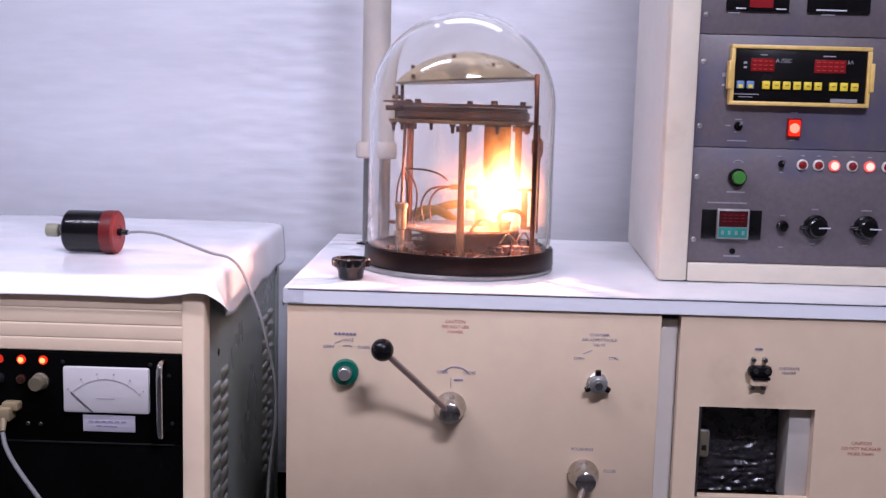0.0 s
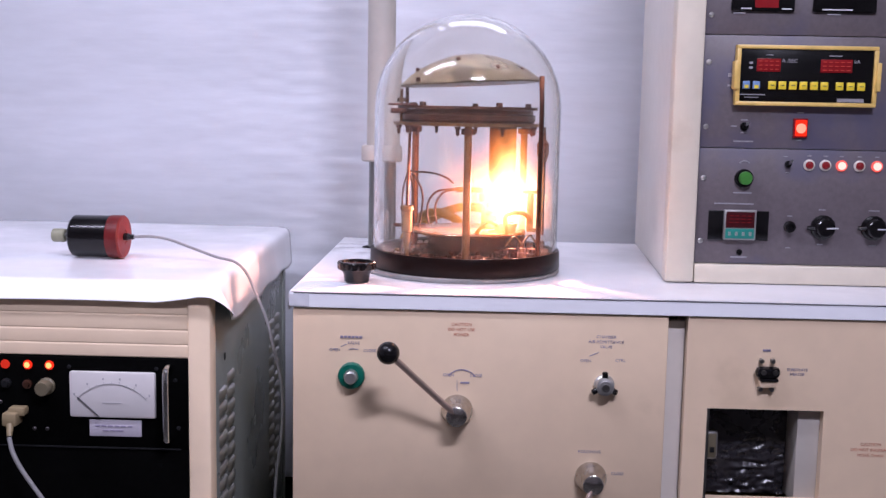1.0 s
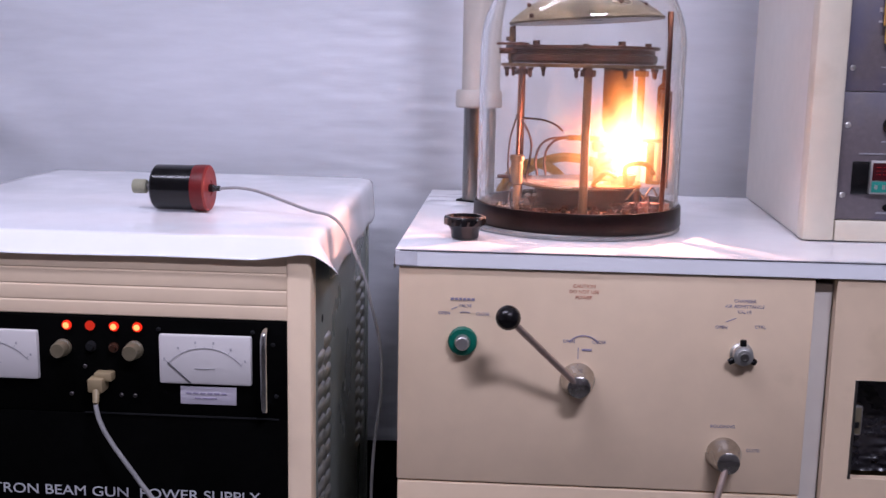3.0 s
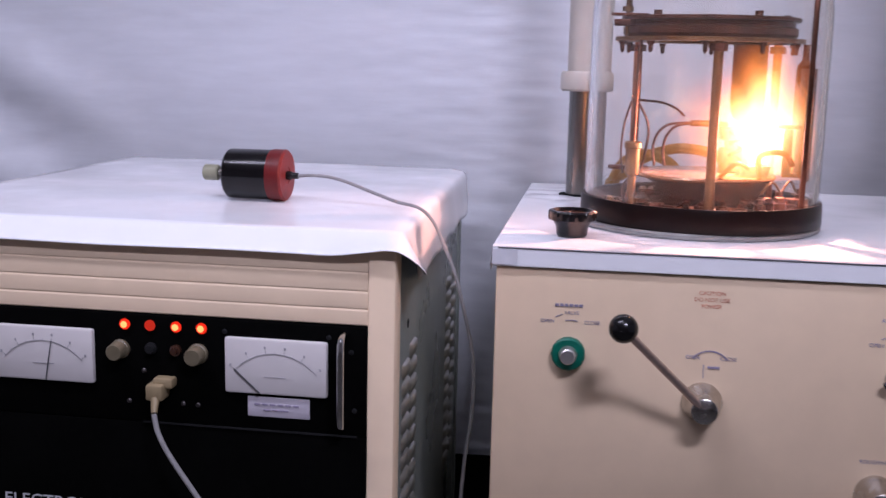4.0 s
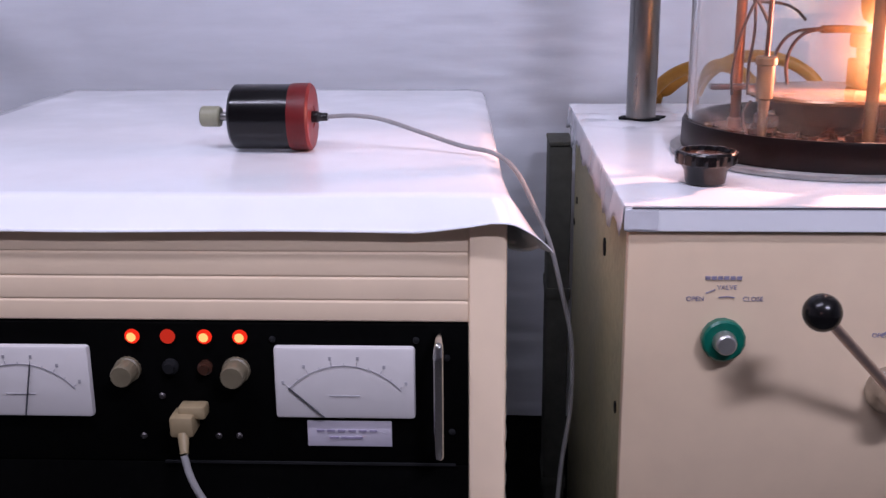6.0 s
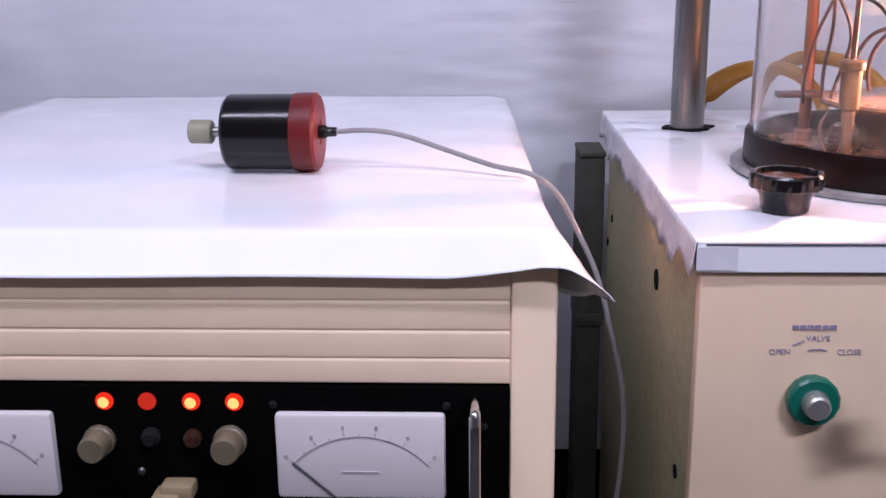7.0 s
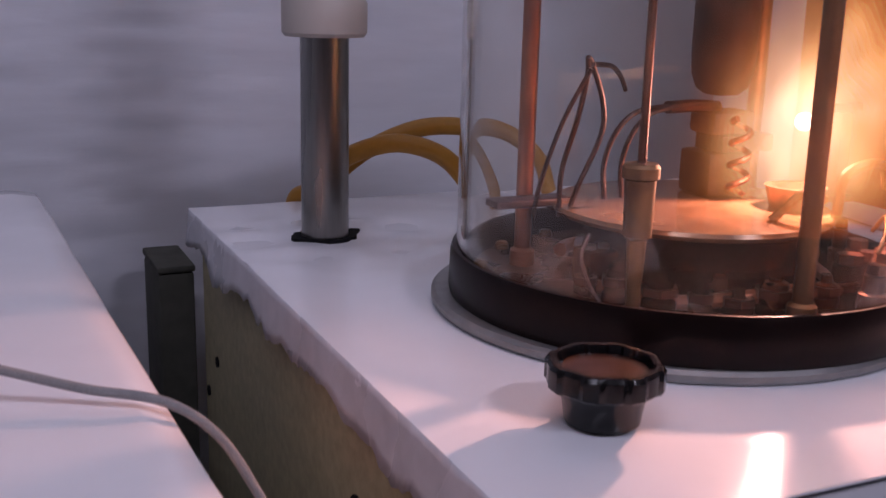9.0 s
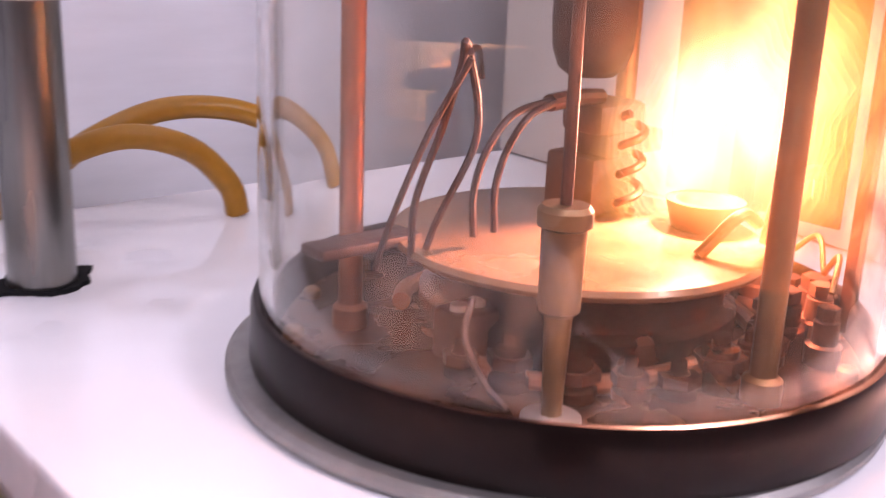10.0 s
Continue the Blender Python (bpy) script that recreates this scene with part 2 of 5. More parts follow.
DARK_LENS = mat("unlit_red_lens", (0.045, 0.006, 0.008), 0.2, vary=0.2, bump=0)
TEAL = mat("teal_keypad", (0.01, 0.20, 0.16), 0.4, vary=0.1)
CERAMIC = mat("white_ceramic", (0.6, 0.57, 0.5), 0.4, vary=0.12, grain=90, stains=30)
DARK_FLOOR = mat("dark_floor", (0.07, 0.065, 0.06), 0.5, vary=0.2, grain=60, stains=3)
ROOM = mat("room_paint", (0.68, 0.67, 0.70), 0.6, vary=0.04, grain=60, stains=2)
CEIL = mat("ceiling_paint", (0.75, 0.75, 0.76), 0.7, vary=0.03, grain=60, stains=2)
GLASS = clear_glass("jar_glass", (0.985, 0.985, 0.975))
LED_RED = glow("lit_red_lens", (1.0, 0.03, 0.012), 1.1)
LED_HOT = glow("lit_lens_filament", (1.0, 0.30, 0.10), 2.6)
LED_DIM = glow("dim_red_lens", (0.75, 0.035, 0.02), 0.8)
LED_PINK = glow("lit_pink_lens", (1.0, 0.13, 0.12), 1.05)
LED_ROCKER = glow("lit_rocker_core", (1.0, 0.28, 0.20), 1.6)
SEGMENT = glow("red_segments", (0.9, 0.10, 0.09), 0.45)
LED_WARM = glow("lit_pink_lens_core", (1.0, 0.50, 0.46), 1.7)
TUBE_GLOW = glow("tube_glow", (0.92, 0.95, 1.0), 7.0)

# ---- mesh helpers ----
ORIGIN = {}


def thing(name, at, label, category, group="", kind=""):
    ob = new(name)
    ob.empty_display_size = 0.05
    ob.location = at
    ORIGIN[ob.name] = Vector(at)
    return tagged(ob, label, category, group, kind)


def part(name, bm, material, parent=None, label="", smooth=True, angle=35):
    """Links a bmesh given in world places as one mesh object, with its origin at its own middle, under a thing or a part."""
    me = bpy.data.meshes.new(name)
    lo = Vector([min(v.co[i] for v in bm.verts) for i in range(3)])
    hi = Vector([max(v.co[i] for v in bm.verts) for i in range(3)])
    c = (lo + hi) / 2
    c.z = lo.z
    for v in bm.verts:
        v.co -= c
    bmesh.ops.recalc_face_normals(bm, faces=bm.faces)
    if smooth:
        for f in bm.faces:
            f.smooth = True
        for e in bm.edges:
            if len(e.link_faces) == 2 and e.calc_face_angle(0) > radians(angle):
                e.smooth = False
    bm.to_mesh(me)
    bm.free()
    me.materials.append(material)
    ob = new(name, me)
    if parent is not None:
        ob.parent = parent
        ob.location = c - ORIGIN[parent.name]
    else:
        ob.location = c
    ORIGIN[ob.name] = c
    if label:
        tagged(ob, label)
    return ob


def box(x0, x1, y0, y1, z0, z1, bevel=0.0, bm=None, seg=2):
    b = bmesh.new()
    bmesh.ops.create_cube(b, size=1)
    for v in b.verts:
        v.co = Vector(((x0 + x1) / 2 + v.co.x * (x1 - x0), (y0 + y1) / 2 + v.co.y * (y1 - y0), (z0 + z1) / 2 + v.co.z * (z1 - z0)))
    if bevel:
        bmesh.ops.bevel(b, geom=b.edges[:], offset=bevel, segments=seg, affect="EDGES", profile=0.5)
    return merge(bm, b)


def merge(bm, b):
    if bm is None:
        return b
    me = bpy.data.meshes.new("tmp")
    b.to_mesh(me)
    b.free()
    bm.from_mesh(me)
    bpy.data.meshes.remove(me)
    return bm


def frame_of(axis):
    axis = Vector(axis).normalized()
    side = axis.cross(Vector((0, 0, 1)))
    if side.length < 1e-4:
        side = Vector((1, 0, 0))
    side.normalize()
    return axis, side, axis.cross(side).normalized()


def turned(at, axis, profile, seg=32, bm=None, lobes=0, depth=0.0, hollow=False):
    """A body of revolution: profile of (distance along the axis, radius) from at; hollow closes it into a ring."""
    b = bmesh.new()
    axis, side, up = frame_of(axis)
    at = Vector(at)
    rings = []
    for d, r in profile:
        if r < 1e-6:
            rings.append([b.verts.new(at + axis * d)])
        else:
            rings.append([b.verts.new(at + axis * d + (side * math.cos(a) + up * math.sin(a)) * (r + (depth if lobes and math.cos(lobes * a) > 0.25 else 0))) for a in [2 * math.pi * k / seg for k in range(seg)]])
    if hollow:
        rings.append(rings[0])
    for p, q in zip(rings, rings[1:]):
        if len(p) == 1 and len(q) == 1:
            continue
        for k in range(seg):
            j = (k + 1) % seg
            if len(p) == 1:
                b.faces.new((p[0], q[j], q[k]))
            elif len(q) == 1:
                b.faces.new((p[k], p[j], q[0]))
            else:
                b.faces.new((p[k], p[j], q[j], q[k]))
    for ring in () if hollow else (rings[0], rings[-1]):
        if len(ring) > 1:
            b.faces.new(ring)
    return merge(bm, b)


def rod(p, q, r, r2=None, seg=20, bm=None, bevel=0.0):
    p, q = Vector(p), Vector(q)
    length = (q - p).length
    r2 = r if r2 is None else r2
    prof = [(0, r), (length, r2)] if not bevel else [(0, r - bevel), (bevel, r), (length - bevel, r2), (length, r2 - bevel)]
    return turned(p, q - p, prof, seg, bm)


def smooth_path(points, steps=8):
    pts = [Vector(p) for p in points]
    pts = [pts[0] * 2 - pts[1]] + pts + [pts[-1] * 2 - pts[-2]]
    out = []
    for a, b, c, d in zip(pts, pts[1:], pts[2:], pts[3:]):
        for k in range(steps):
            t = k / steps
            out.append(0.5 * (2 * b + (c - a) * t + (2 * a - 5 * b + 4 * c - d) * t * t + (3 * b - a - 3 * c + d) * t ** 3))
    out.append(pts[-2])
    return out


def tube(points, r, seg=12, steps=8, bm=None):
    b = bmesh.new()
    path = smooth_path(points, steps)
    rings, up = [], None
    for i, p in enumerate(path):
        d = (path[min(i + 1, len(path) - 1)] - path[max(i - 1, 0)]).normalized()
        if up is None:
            up = frame_of(d)[1]
        up = (up - d * up.dot(d)).normalized()
        side = d.cross(up)
        rings.append([b.verts.new(p + (up * math.cos(a) + side * math.sin(a)) * r) for a in [2 * math.pi * k / seg for k in range(seg)]])
    for p, q in zip(rings, rings[1:]):
        for k in range(seg):
            b.faces.new((p[k], p[(k + 1) % seg], q[(k + 1) % seg], q[k]))
    b.faces.new(rings[0])
    b.faces.new(rings[-1])
    return merge(bm, b)


def words(text, x, y, z, height, align="CENTER", depth=0.0003, wide=1.0):
    """Raised lettering that faces -y, with its cap height and baseline at z, as a bmesh."""
    cu = bpy.data.curves.new("tmp", "FONT")
    cu.body, cu.align_x, cu.size, cu.extrude = text, align, height / 0.70, depth
    ob = new("tmp", cu)
    me = bpy.data.meshes.new_from_object(ob.evaluated_get(bpy.context.evaluated_depsgraph_get()))
    b = bmesh.new()
    b.from_mesh(me)
    for v in b.verts:
        v.co.x *= wide
    b.transform(pose(x, y, z, 90, 0, 0))
    bpy.data.objects.remove(ob)
    bpy.data.curves.remove(cu)
    bpy.data.meshes.remove(me)
    return b


def bars(spans, y, bm=None):
    """Flat printed bars (x0, x1, z0, z1) on a face that looks to -y."""
    for x0, x1, z0, z1 in spans:
        bm = box(x0, x1, y - 0.0008, y + 0.0004, z0, z1, bm=bm)
    return bm


def arc_line(cx, cz, y, r, a0, a1, w, n=18):
    b = bmesh.new()
    prev = None
    for k in range(n + 1):
        a = radians(a0 + (a1 - a0) * k / n)
        row = [b.verts.new((cx + (r + s) * math.cos(a), y, cz + (r + s) * math.sin(a))) for s in (-w / 2, w / 2)]
        if prev:
            b.faces.new((prev[0], prev[1], row[1], row[0]))
        prev = row
    ext = bmesh.ops.extrude_face_region(b, geom=b.faces[:])
    for v in [g for g in ext["geom"] if isinstance(g, bmesh.types.BMVert)]:
        v.co.y -= 0.0006
    return b


def structure(name, bm, material, label, category, smooth=False):
    return tagged(part(name, bm, material, smooth=smooth), label, category, kind="structure")


# ---- the room ----
structure("floor", box(-3.0, 3.0, -3.0, 2.9, -0.1, 0.0), DARK_FLOOR, "dark worn laboratory floor", "floor")
structure("ceiling", box(-3.1, 3.1, -3.1, 2.9, 2.8, 2.9), CEIL, "plain white painted ceiling", "ceiling")
structure("wall_north", box(-3.1, 3.1, 2.78, 2.9, 0.0, 2.8), ROOM, "white painted wall behind the machines", "wall")
structure("wall_south", box(-3.1, 3.1, -3.1, -3.0, 0.0, 2.8), ROOM, "plain white wall", "wall")
structure("wall_east", box(3.0, 3.1, -3.0, 2.78, 0.0, 2.8), ROOM, "plain white wall", "wall")
structure("wall_west", box(-3.1, -3.0, -3.0, 2.78, 0.0, 2.8), ROOM, "plain white wall", "wall")
# near-black strip below the hem of the plastic sheet
structure("baseboard", box(-2.4, 2.4, 2.765, 2.78, 0.0, 0.42), VOID, "dark strip along the foot of the wall", "baseboard")


def build_sheet():
    """Plastic sheeting hung over the wall, with small creases and a few long folds at its far end."""
    b = bmesh.new()
    nx, nz = 320, 260
    x0, x1, z0, z1 = -2.2, 2.0, 0.36, 2.3
    rows = []
    for j in range(nz + 1):
        row = []
        for i in range(nx + 1):
            x, z = x0 + (x1 - x0) * i / nx, z0 + (z1 - z0) * j / nz
            y = 2.752
            y += 0.006 * noise.noise(Vector((x * 2.2, z * 1.6, 3.0)))
            y += 0.0009 * noise.noise(Vector((x * 7, z * 22, 7.0)))
            crease = max(0.0, 1 - abs(x + 0.16) / 0.42)
            y += (0.0022 * noise.noise(Vector((x * 11, z * 55, 1.0))) + 0.0015 * noise.noise(Vector((x * 22, z * 80, 4.0)))) * crease
            fold = max(0.0, min(1.0, (-0.86 - x) / 0.22)) * max(0.0, min(1.0, (1.22 - z) / 0.22))
            y -= 0.032 * fold * (0.5 + 0.5 * math.sin((x * 0.75 + z * 1.0) * 26 + 2 * noise.noise(Vector((x * 3, z * 3, 0)))))
            y += 0.006 * fold * noise.noise(Vector((x * 20 - z * 8, z * 16, 5)))
            dent = noise.noise(Vector((x * 5.0, z * 7.0, 11.0)))
            y -= 0.010 * max(0.0, dent - 0.42)
            row.append(b.verts.new((x, y, z + 0.004 * noise.noise(Vector((x * 9, 0, 2))) * (1 - j / nz))))
        rows.append(row)
    for p, q in zip(rows, rows[1:]):
        for i in range(nx):
            b.faces.new((p[i], p[i + 1], q[i + 1], q[i]))
    ob = part("plastic_sheet", b, SHEET, angle=180)
    tagged(ob, "glossy white plastic sheet hung creased over the wall", "sheet")
    return ob


build_sheet()


def tube_fixture(at, half=0.6):
    x, y, z = at
    t = thing("tube_lamp", (x, y, z), "white fluorescent batten lamp hung below the ceiling", "lamp", "tube lamps")
    part("housing", box(x - half - 0.04, x + half + 0.04, y - 0.03, y + 0.03, z - 0.005, z + 0.05, 0.006), CREAM_WHITE, t)
    part("glass_tube", rod((x - half, y, z - 0.03), (x + half, y, z - 0.03), 0.014, seg=16), TUBE_GLOW, t, "lit fluorescent glass tube")
    for s in (-1, 1):
        part("lamp_holder", box(x + s * (half + 0.01) - 0.012, x + s * (half + 0.01) + 0.012, y - 0.015, y + 0.015, z - 0.045, z - 0.005, 0.003), CREAM_WHITE, t)
        part("hanger_rod", rod((x + s * half * 0.66, y, z + 0.05), (x + s * half * 0.66, y, 2.8), 0.006, seg=10), STEEL, t)


tube_fixture(TUBE_AT, 0.3)
tube_fixture(OVER_AT)


def wall_batten():
    x, y, z = WALL_TUBE
    t = thing("wall_batten_lamp", (x, 2.74, z), "white fluorescent batten lamp on the wall above the machine", "lamp", "tube lamps")
    part("housing", box(x - 0.40, x + 0.40, y + 0.03, 2.74, z - 0.08, z + 0.08, 0.006), CREAM_WHITE, t)
    part("glass_tube", rod((x - 0.36, y, z), (x + 0.36, y, z), 0.013, seg=16), TUBE_GLOW, t, "lit fluorescent glass tube")
    for s in (-1, 1):
        part("lamp_holder", box(x + s * 0.37 - 0.010, x + s * 0.37 + 0.010, y - 0.012, y + 0.03, z - 0.018, z + 0.018, 0.003), CREAM_WHITE, t)


wall_batten()

# ---- power supply cabinet ----
PX0, PX1, PXR, PY, PB = -0.690, -0.214, -0.182, 1.884, 2.60


def round_screw(x, y, z, r, parent, material=STEEL):
    b = turned((x, y + 0.001, z), (0, -1, 0), [(0, r), (0.002, r), (0.0035, r * 0.6), (0.0037, 0)], 12)
    return part("screw", b, material, parent)


def panel_meter(x0, x1, z0, z1, needle, parent):
    y = PY - 0.006
    m = part("meter", box(x0, x1, y, PY + 0.02, z0, z1, 0.003), METER_FACE, parent, "white-faced analogue panel meter")
    cx, cz, r = (x0 + x1) / 2, z0 - 0.008, (z1 - z0) * 0.97
    part("scale_arc", arc_line(cx, cz - 0.006, y - 0.0002, r, 40, 140, 0.0006), METER_INK, m)
    b = None
    for k in range(11):
        a = radians(42 + 9.6 * k)
        c, s = math.cos(a), math.sin(a)
        r1 = r + (0.0035 if k % 2 == 0 else 0.002)
        b = rod((cx + r * c, y - 0.0004, cz - 0.006 + r * s), (cx + r1 * c, y - 0.0004, cz - 0.006 + r1 * s), 0.0004, seg=5, bm=b)
        if k % 2 == 0:
            b = box(cx + (r1 + 0.004) * c - 0.0011, cx + (r1 + 0.004) * c + 0.0011, y - 0.0006, y, cz - 0.006 + (r1 + 0.004) * s - 0.0015, cz - 0.006 + (r1 + 0.004) * s + 0.0015, bm=b)
    part("scale_marks", b, METER_INK, m)
    a = radians(needle)
    part("needle", rod((cx + 0.016 * math.cos(a) / math.sin(a), y - 0.0015, z0 + 0.002), (cx + (r + 0.001) * math.cos(a), y - 0.0015, cz - 0.006 + (r + 0.001) * math.sin(a)), 0.0007, seg=6), INK, m)
    part("printed_mark", bars([(cx - 0.013, cx + 0.013, z0 + 0.0212, z0 + 0.0219)], y), METER_INK, m)
    return m


def jewel(x, z, material, parent, hot=None):
    y = PY
    j = part("indicator_lamp", turned((x, y, z), (0, -1, 0), [(0, 0.0064), (0.0012, 0.0064), (0.0018, 0.0056), (0.0030, 0.0050), (0.0038, 0.0034), (0.0040, 0)], 24), material, parent, "red indicator lamp")
    if hot:
        part("filament", turned((x, y - 0.0032, z), (0, -1, 0), [(0, 0.0042), (0.0008, 0.0038), (0.0014, 0)], 20), hot, j)
    return j


def knob(at, r, length, material, parent, label=""):
    b = turned(at, (0, -1, 0), [(0, r * 1.12), (length * 0.2, r * 1.12), (length * 0.25, r), (length * 0.92, r * 0.95), (length, r * 0.85), (length, 0)], 36, lobes=18, depth=0.0004)
    return part("knob", b, material, parent, label)


def skew(bm):
    """The cabinet's flank runs slightly inwards towards the wall."""
    for v in bm.verts:
        if v.co.x > -0.45:
            v.co.x -= 0.033 * max(0.0, v.co.y - PY - 0.03)
    return bm


def power_supply():
    t = thing("power_supply", ((PX0 + PX1) / 2, PY, 0), "cream and black electron beam gun power supply cabinet", "power supply")
    part("body", skew(box(PX0 - 0.028, PXR - 0.006, PY + 0.03, PB, 0.05, 0.925, 0.004)), HAMMER, t, "grey hammer-painted cabinet body")
    part("plinth", box(PX0 - 0.02, PXR - 0.02, PY + 0.05, PB - 0.02, 0.0, 0.05), VOID, t)
    for x0, x1 in ((PX1, PXR), (PX0 - 0.032, PX0)):
        part("corner_post", box(x0, x1, PY - 0.002, PY + 0.032, 0.03, 0.926, 0.004), CREAM_RIB, t, "cream painted corner post")
    # ribbed fascia under the top
    b = bmesh.new()
    prof = [(0.922, 0.0)]
    for z0, z1 in ((0.895, 0.920), (0.8735, 0.895), (0.853, 0.8735), (0.834, 0.853)):
        prof += [(z1, 0.0008), (z1 - 0.0005, 0.0008), (z1 - 0.0011, 0.0001), (z1 - 0.0030, -0.0001), (z0 + 0.0016, -0.0001), (z0 + 0.0006, 0.0001)]
    prof += [(0.833, 0.004)]
    ends = [[b.verts.new((x, PY + 0.002 + d, z)) for z, d in prof] for x in (PX0, PX1)]
    for k in range(len(prof) - 1):
        b.faces.new((ends[0][k], ends[1][k], ends[1][k + 1], ends[0][k + 1]))
    back = [[b.verts.new((x, PY + 0.03, z)) for z in (0.922, 0.833)] for x in (PX0, PX1)]
    b.faces.new((ends[0][0], back[0][0], back[1][0], ends[1][0]))
    b.faces.new((ends[0][-1], ends[1][-1], back[1][1], back[0][1]))
    part("ribbed_fascia", b, CREAM_RIB, t, "cream ribbed top fascia", angle=60)
    up = part("meter_panel", box(PX0, PX1, PY, PY + 0.03, 0.7045, 0.8325, 0.0012), BLACK, t, "black metering front panel")
    low = part("name_panel", box(PX0, PX1, PY, PY + 0.03, 0.40, 0.7035, 0.0012), BLACK, t, "black front panel with lettering")
    part("lower_panel", box(PX0, PX1, PY, PY + 0.03, 0.06, 0.399, 0.0012), BLACK, t)
    # lettering
    part("lettering", words("ELECTRON BEAM GUN  POWER SUPPLY", -0.456, PY - 0.0004, 0.589, 0.0135, wide=1.19), INK_WHITE, low, "white lettering")
    part("lettering", words("MODEL - EBG - PS - 3K", -0.458, PY - 0.0004, 0.555, 0.0135, wide=1.27), INK_WHITE, low, "white lettering")
    panel_meter(-0.379, -0.259, 0.7485, 0.8135, 138, t)
    panel_meter(-0.661, -0.538, 0.7475, 0.8125, 80, t)
    part("label_plate", box(-0.353, -0.280, PY - 0.0015, PY + 0.001, 0.721, 0.7445, 0.0005), LABEL, t, "white printed label")
    part("label_print", bars([(-0.345 + 0.0092 * k, -0.3385 + 0.0092 * k, 0.7348, 0.7368) for k in range(6)] + [(-0.334, -0.326, 0.7285, 0.7302), (-0.324, -0.305, 0.7285, 0.7302)], PY - 0.0016), INK_BLUE, t)
    # lamps, knobs and plug in the middle of the panel
    jewel(-0.500, 0.8205, LED_RED, t, LED_HOT)
    jewel(-0.4695, 0.8205, LED_DIM, t)
    jewel(-0.438, 0.8205, LED_RED, t, LED_HOT)
    jewel(-0.4075, 0.8205, LED_RED, t, LED_HOT)
    knob((-0.506, PY, 0.7905), 0.0100, 0.020, KNOB, t, "taupe control knob")
    knob((-0.412, PY, 0.7905), 0.0105, 0.020, KNOB, t, "taupe control knob")
    part("push_button", turned((-0.4685, PY, 0.7935), (0, -1, 0), [(0, 0.007), (0.004, 0.007), (0.005, 0.005), (0.008, 0.0045), (0.008, 0)], 20), VOID, t)
    part("push_button", turned((-0.4385, PY, 0.793), (0, -1, 0), [(0, 0.0065), (0.004, 0.0065), (0.005, 0.0045), (0.009, 0.004), (0.009, 0)], 20), CAP_TOP, t, "dark red push button")
    for x, z in ((-0.478, 0.766), (-0.497, 0.7285), (-0.431, 0.729), (-0.413, 0.729), (-0.672, 0.823), (-0.232, 0.803), (-0.228, 0.735), (-0.672, 0.735), (-0.38, 0.8185), (-0.258, 0.8185)):
        round_screw(x, PY, z, 0.0030, t, VOID if x > -0.4 else DARK_STEEL)
    part("chassis_handle", tube([(-0.238, PY + 0.002, 0.824), (-0.238, PY - 0.020, 0.8235), (-0.238, PY - 0.027, 0.815), (-0.238, PY - 0.027, 0.775), (-0.238, PY - 0.027, 0.731), (-0.238, PY - 0.020, 0.7225), (-0.238, PY + 0.002, 0.722)], 0.0042, 12), CHROME, t, "chrome handle")
    part("chassis_handle", tube([(-0.676, PY + 0.002, 0.824), (-0.676, PY - 0.020, 0.8235), (-0.676, PY - 0.027, 0.815), (-0.676, PY - 0.027, 0.775), (-0.676, PY - 0.027, 0.731), (-0.676, PY - 0.020, 0.7225), (-0.676, PY + 0.002, 0.722)], 0.0042, 12), CHROME, t, "chrome handle")
    part("panel_seam_trim", box(-0.48, -0.225, PY - 0.0018, PY + 0.001, 0.7032, 0.7052), VOID, t)
    # side panel with punched louvres
    side = part("side_panel", skew(box(PXR - 0.006, PXR - 0.002, PY + 0.034, PB - 0.01, 0.08, 0.915, 0.001)), HAMMER, t, "grey hammer-painted side panel")
    part("side_edge", skew(box(PXR - 0.006, PXR + 0.001, PB - 0.03, PB, 0.05, 0.92, 0.002)), HAMMER, t)
    shapes = bmesh.new()
    prof = [(0.0, 0.0), (0.0050, 0.003), (0.0062, 0.010), (0.0054, 0.016), (0.0, 0.0165)]
    nseg = 8
    grid = []
    for k in range(nseg + 1):
        u = -1 + 2 * k / nseg
        s = math.sqrt(max(0.0, 1 - abs(u) ** 3.0))
        grid.append([shapes.verts.new((d * s, u * 0.021, -0.008 + h)) for d, h in prof])
    for p, q in zip(grid, grid[1:]):
        for j in range(len(prof) - 1):
            shapes.faces.new((p[j], p[j + 1], q[j + 1], q[j]))
    bmesh.ops.recalc_face_normals(shapes, faces=shapes.faces)
    for f in shapes.faces:
        f.smooth = True
    lm = bpy.data.meshes.new("louvre")
    shapes.to_mesh(lm)
    shapes.free()
    lm.materials.append(ALU)
    for y, top in ((1.962, 0.765), (2.022, 0.775), (2.42, 0.775), (2.485, 0.775)):
        for k in range(14):
            lo = new("louvre", lm)
            lo.parent = side
            lo.location = Vector((PXR - 0.002 - 0.033 * (y - PY - 0.03), y, top - 0.0228 * k)) - ORIGIN[side.name]
    part("side_hole", turned((PXR - 0.0055, 1.985, 0.815), (1, 0, 0), [(0, 0.006), (0.0016, 0.006), (0.0016, 0)], 16), VOID, t)
    return t


power_supply()


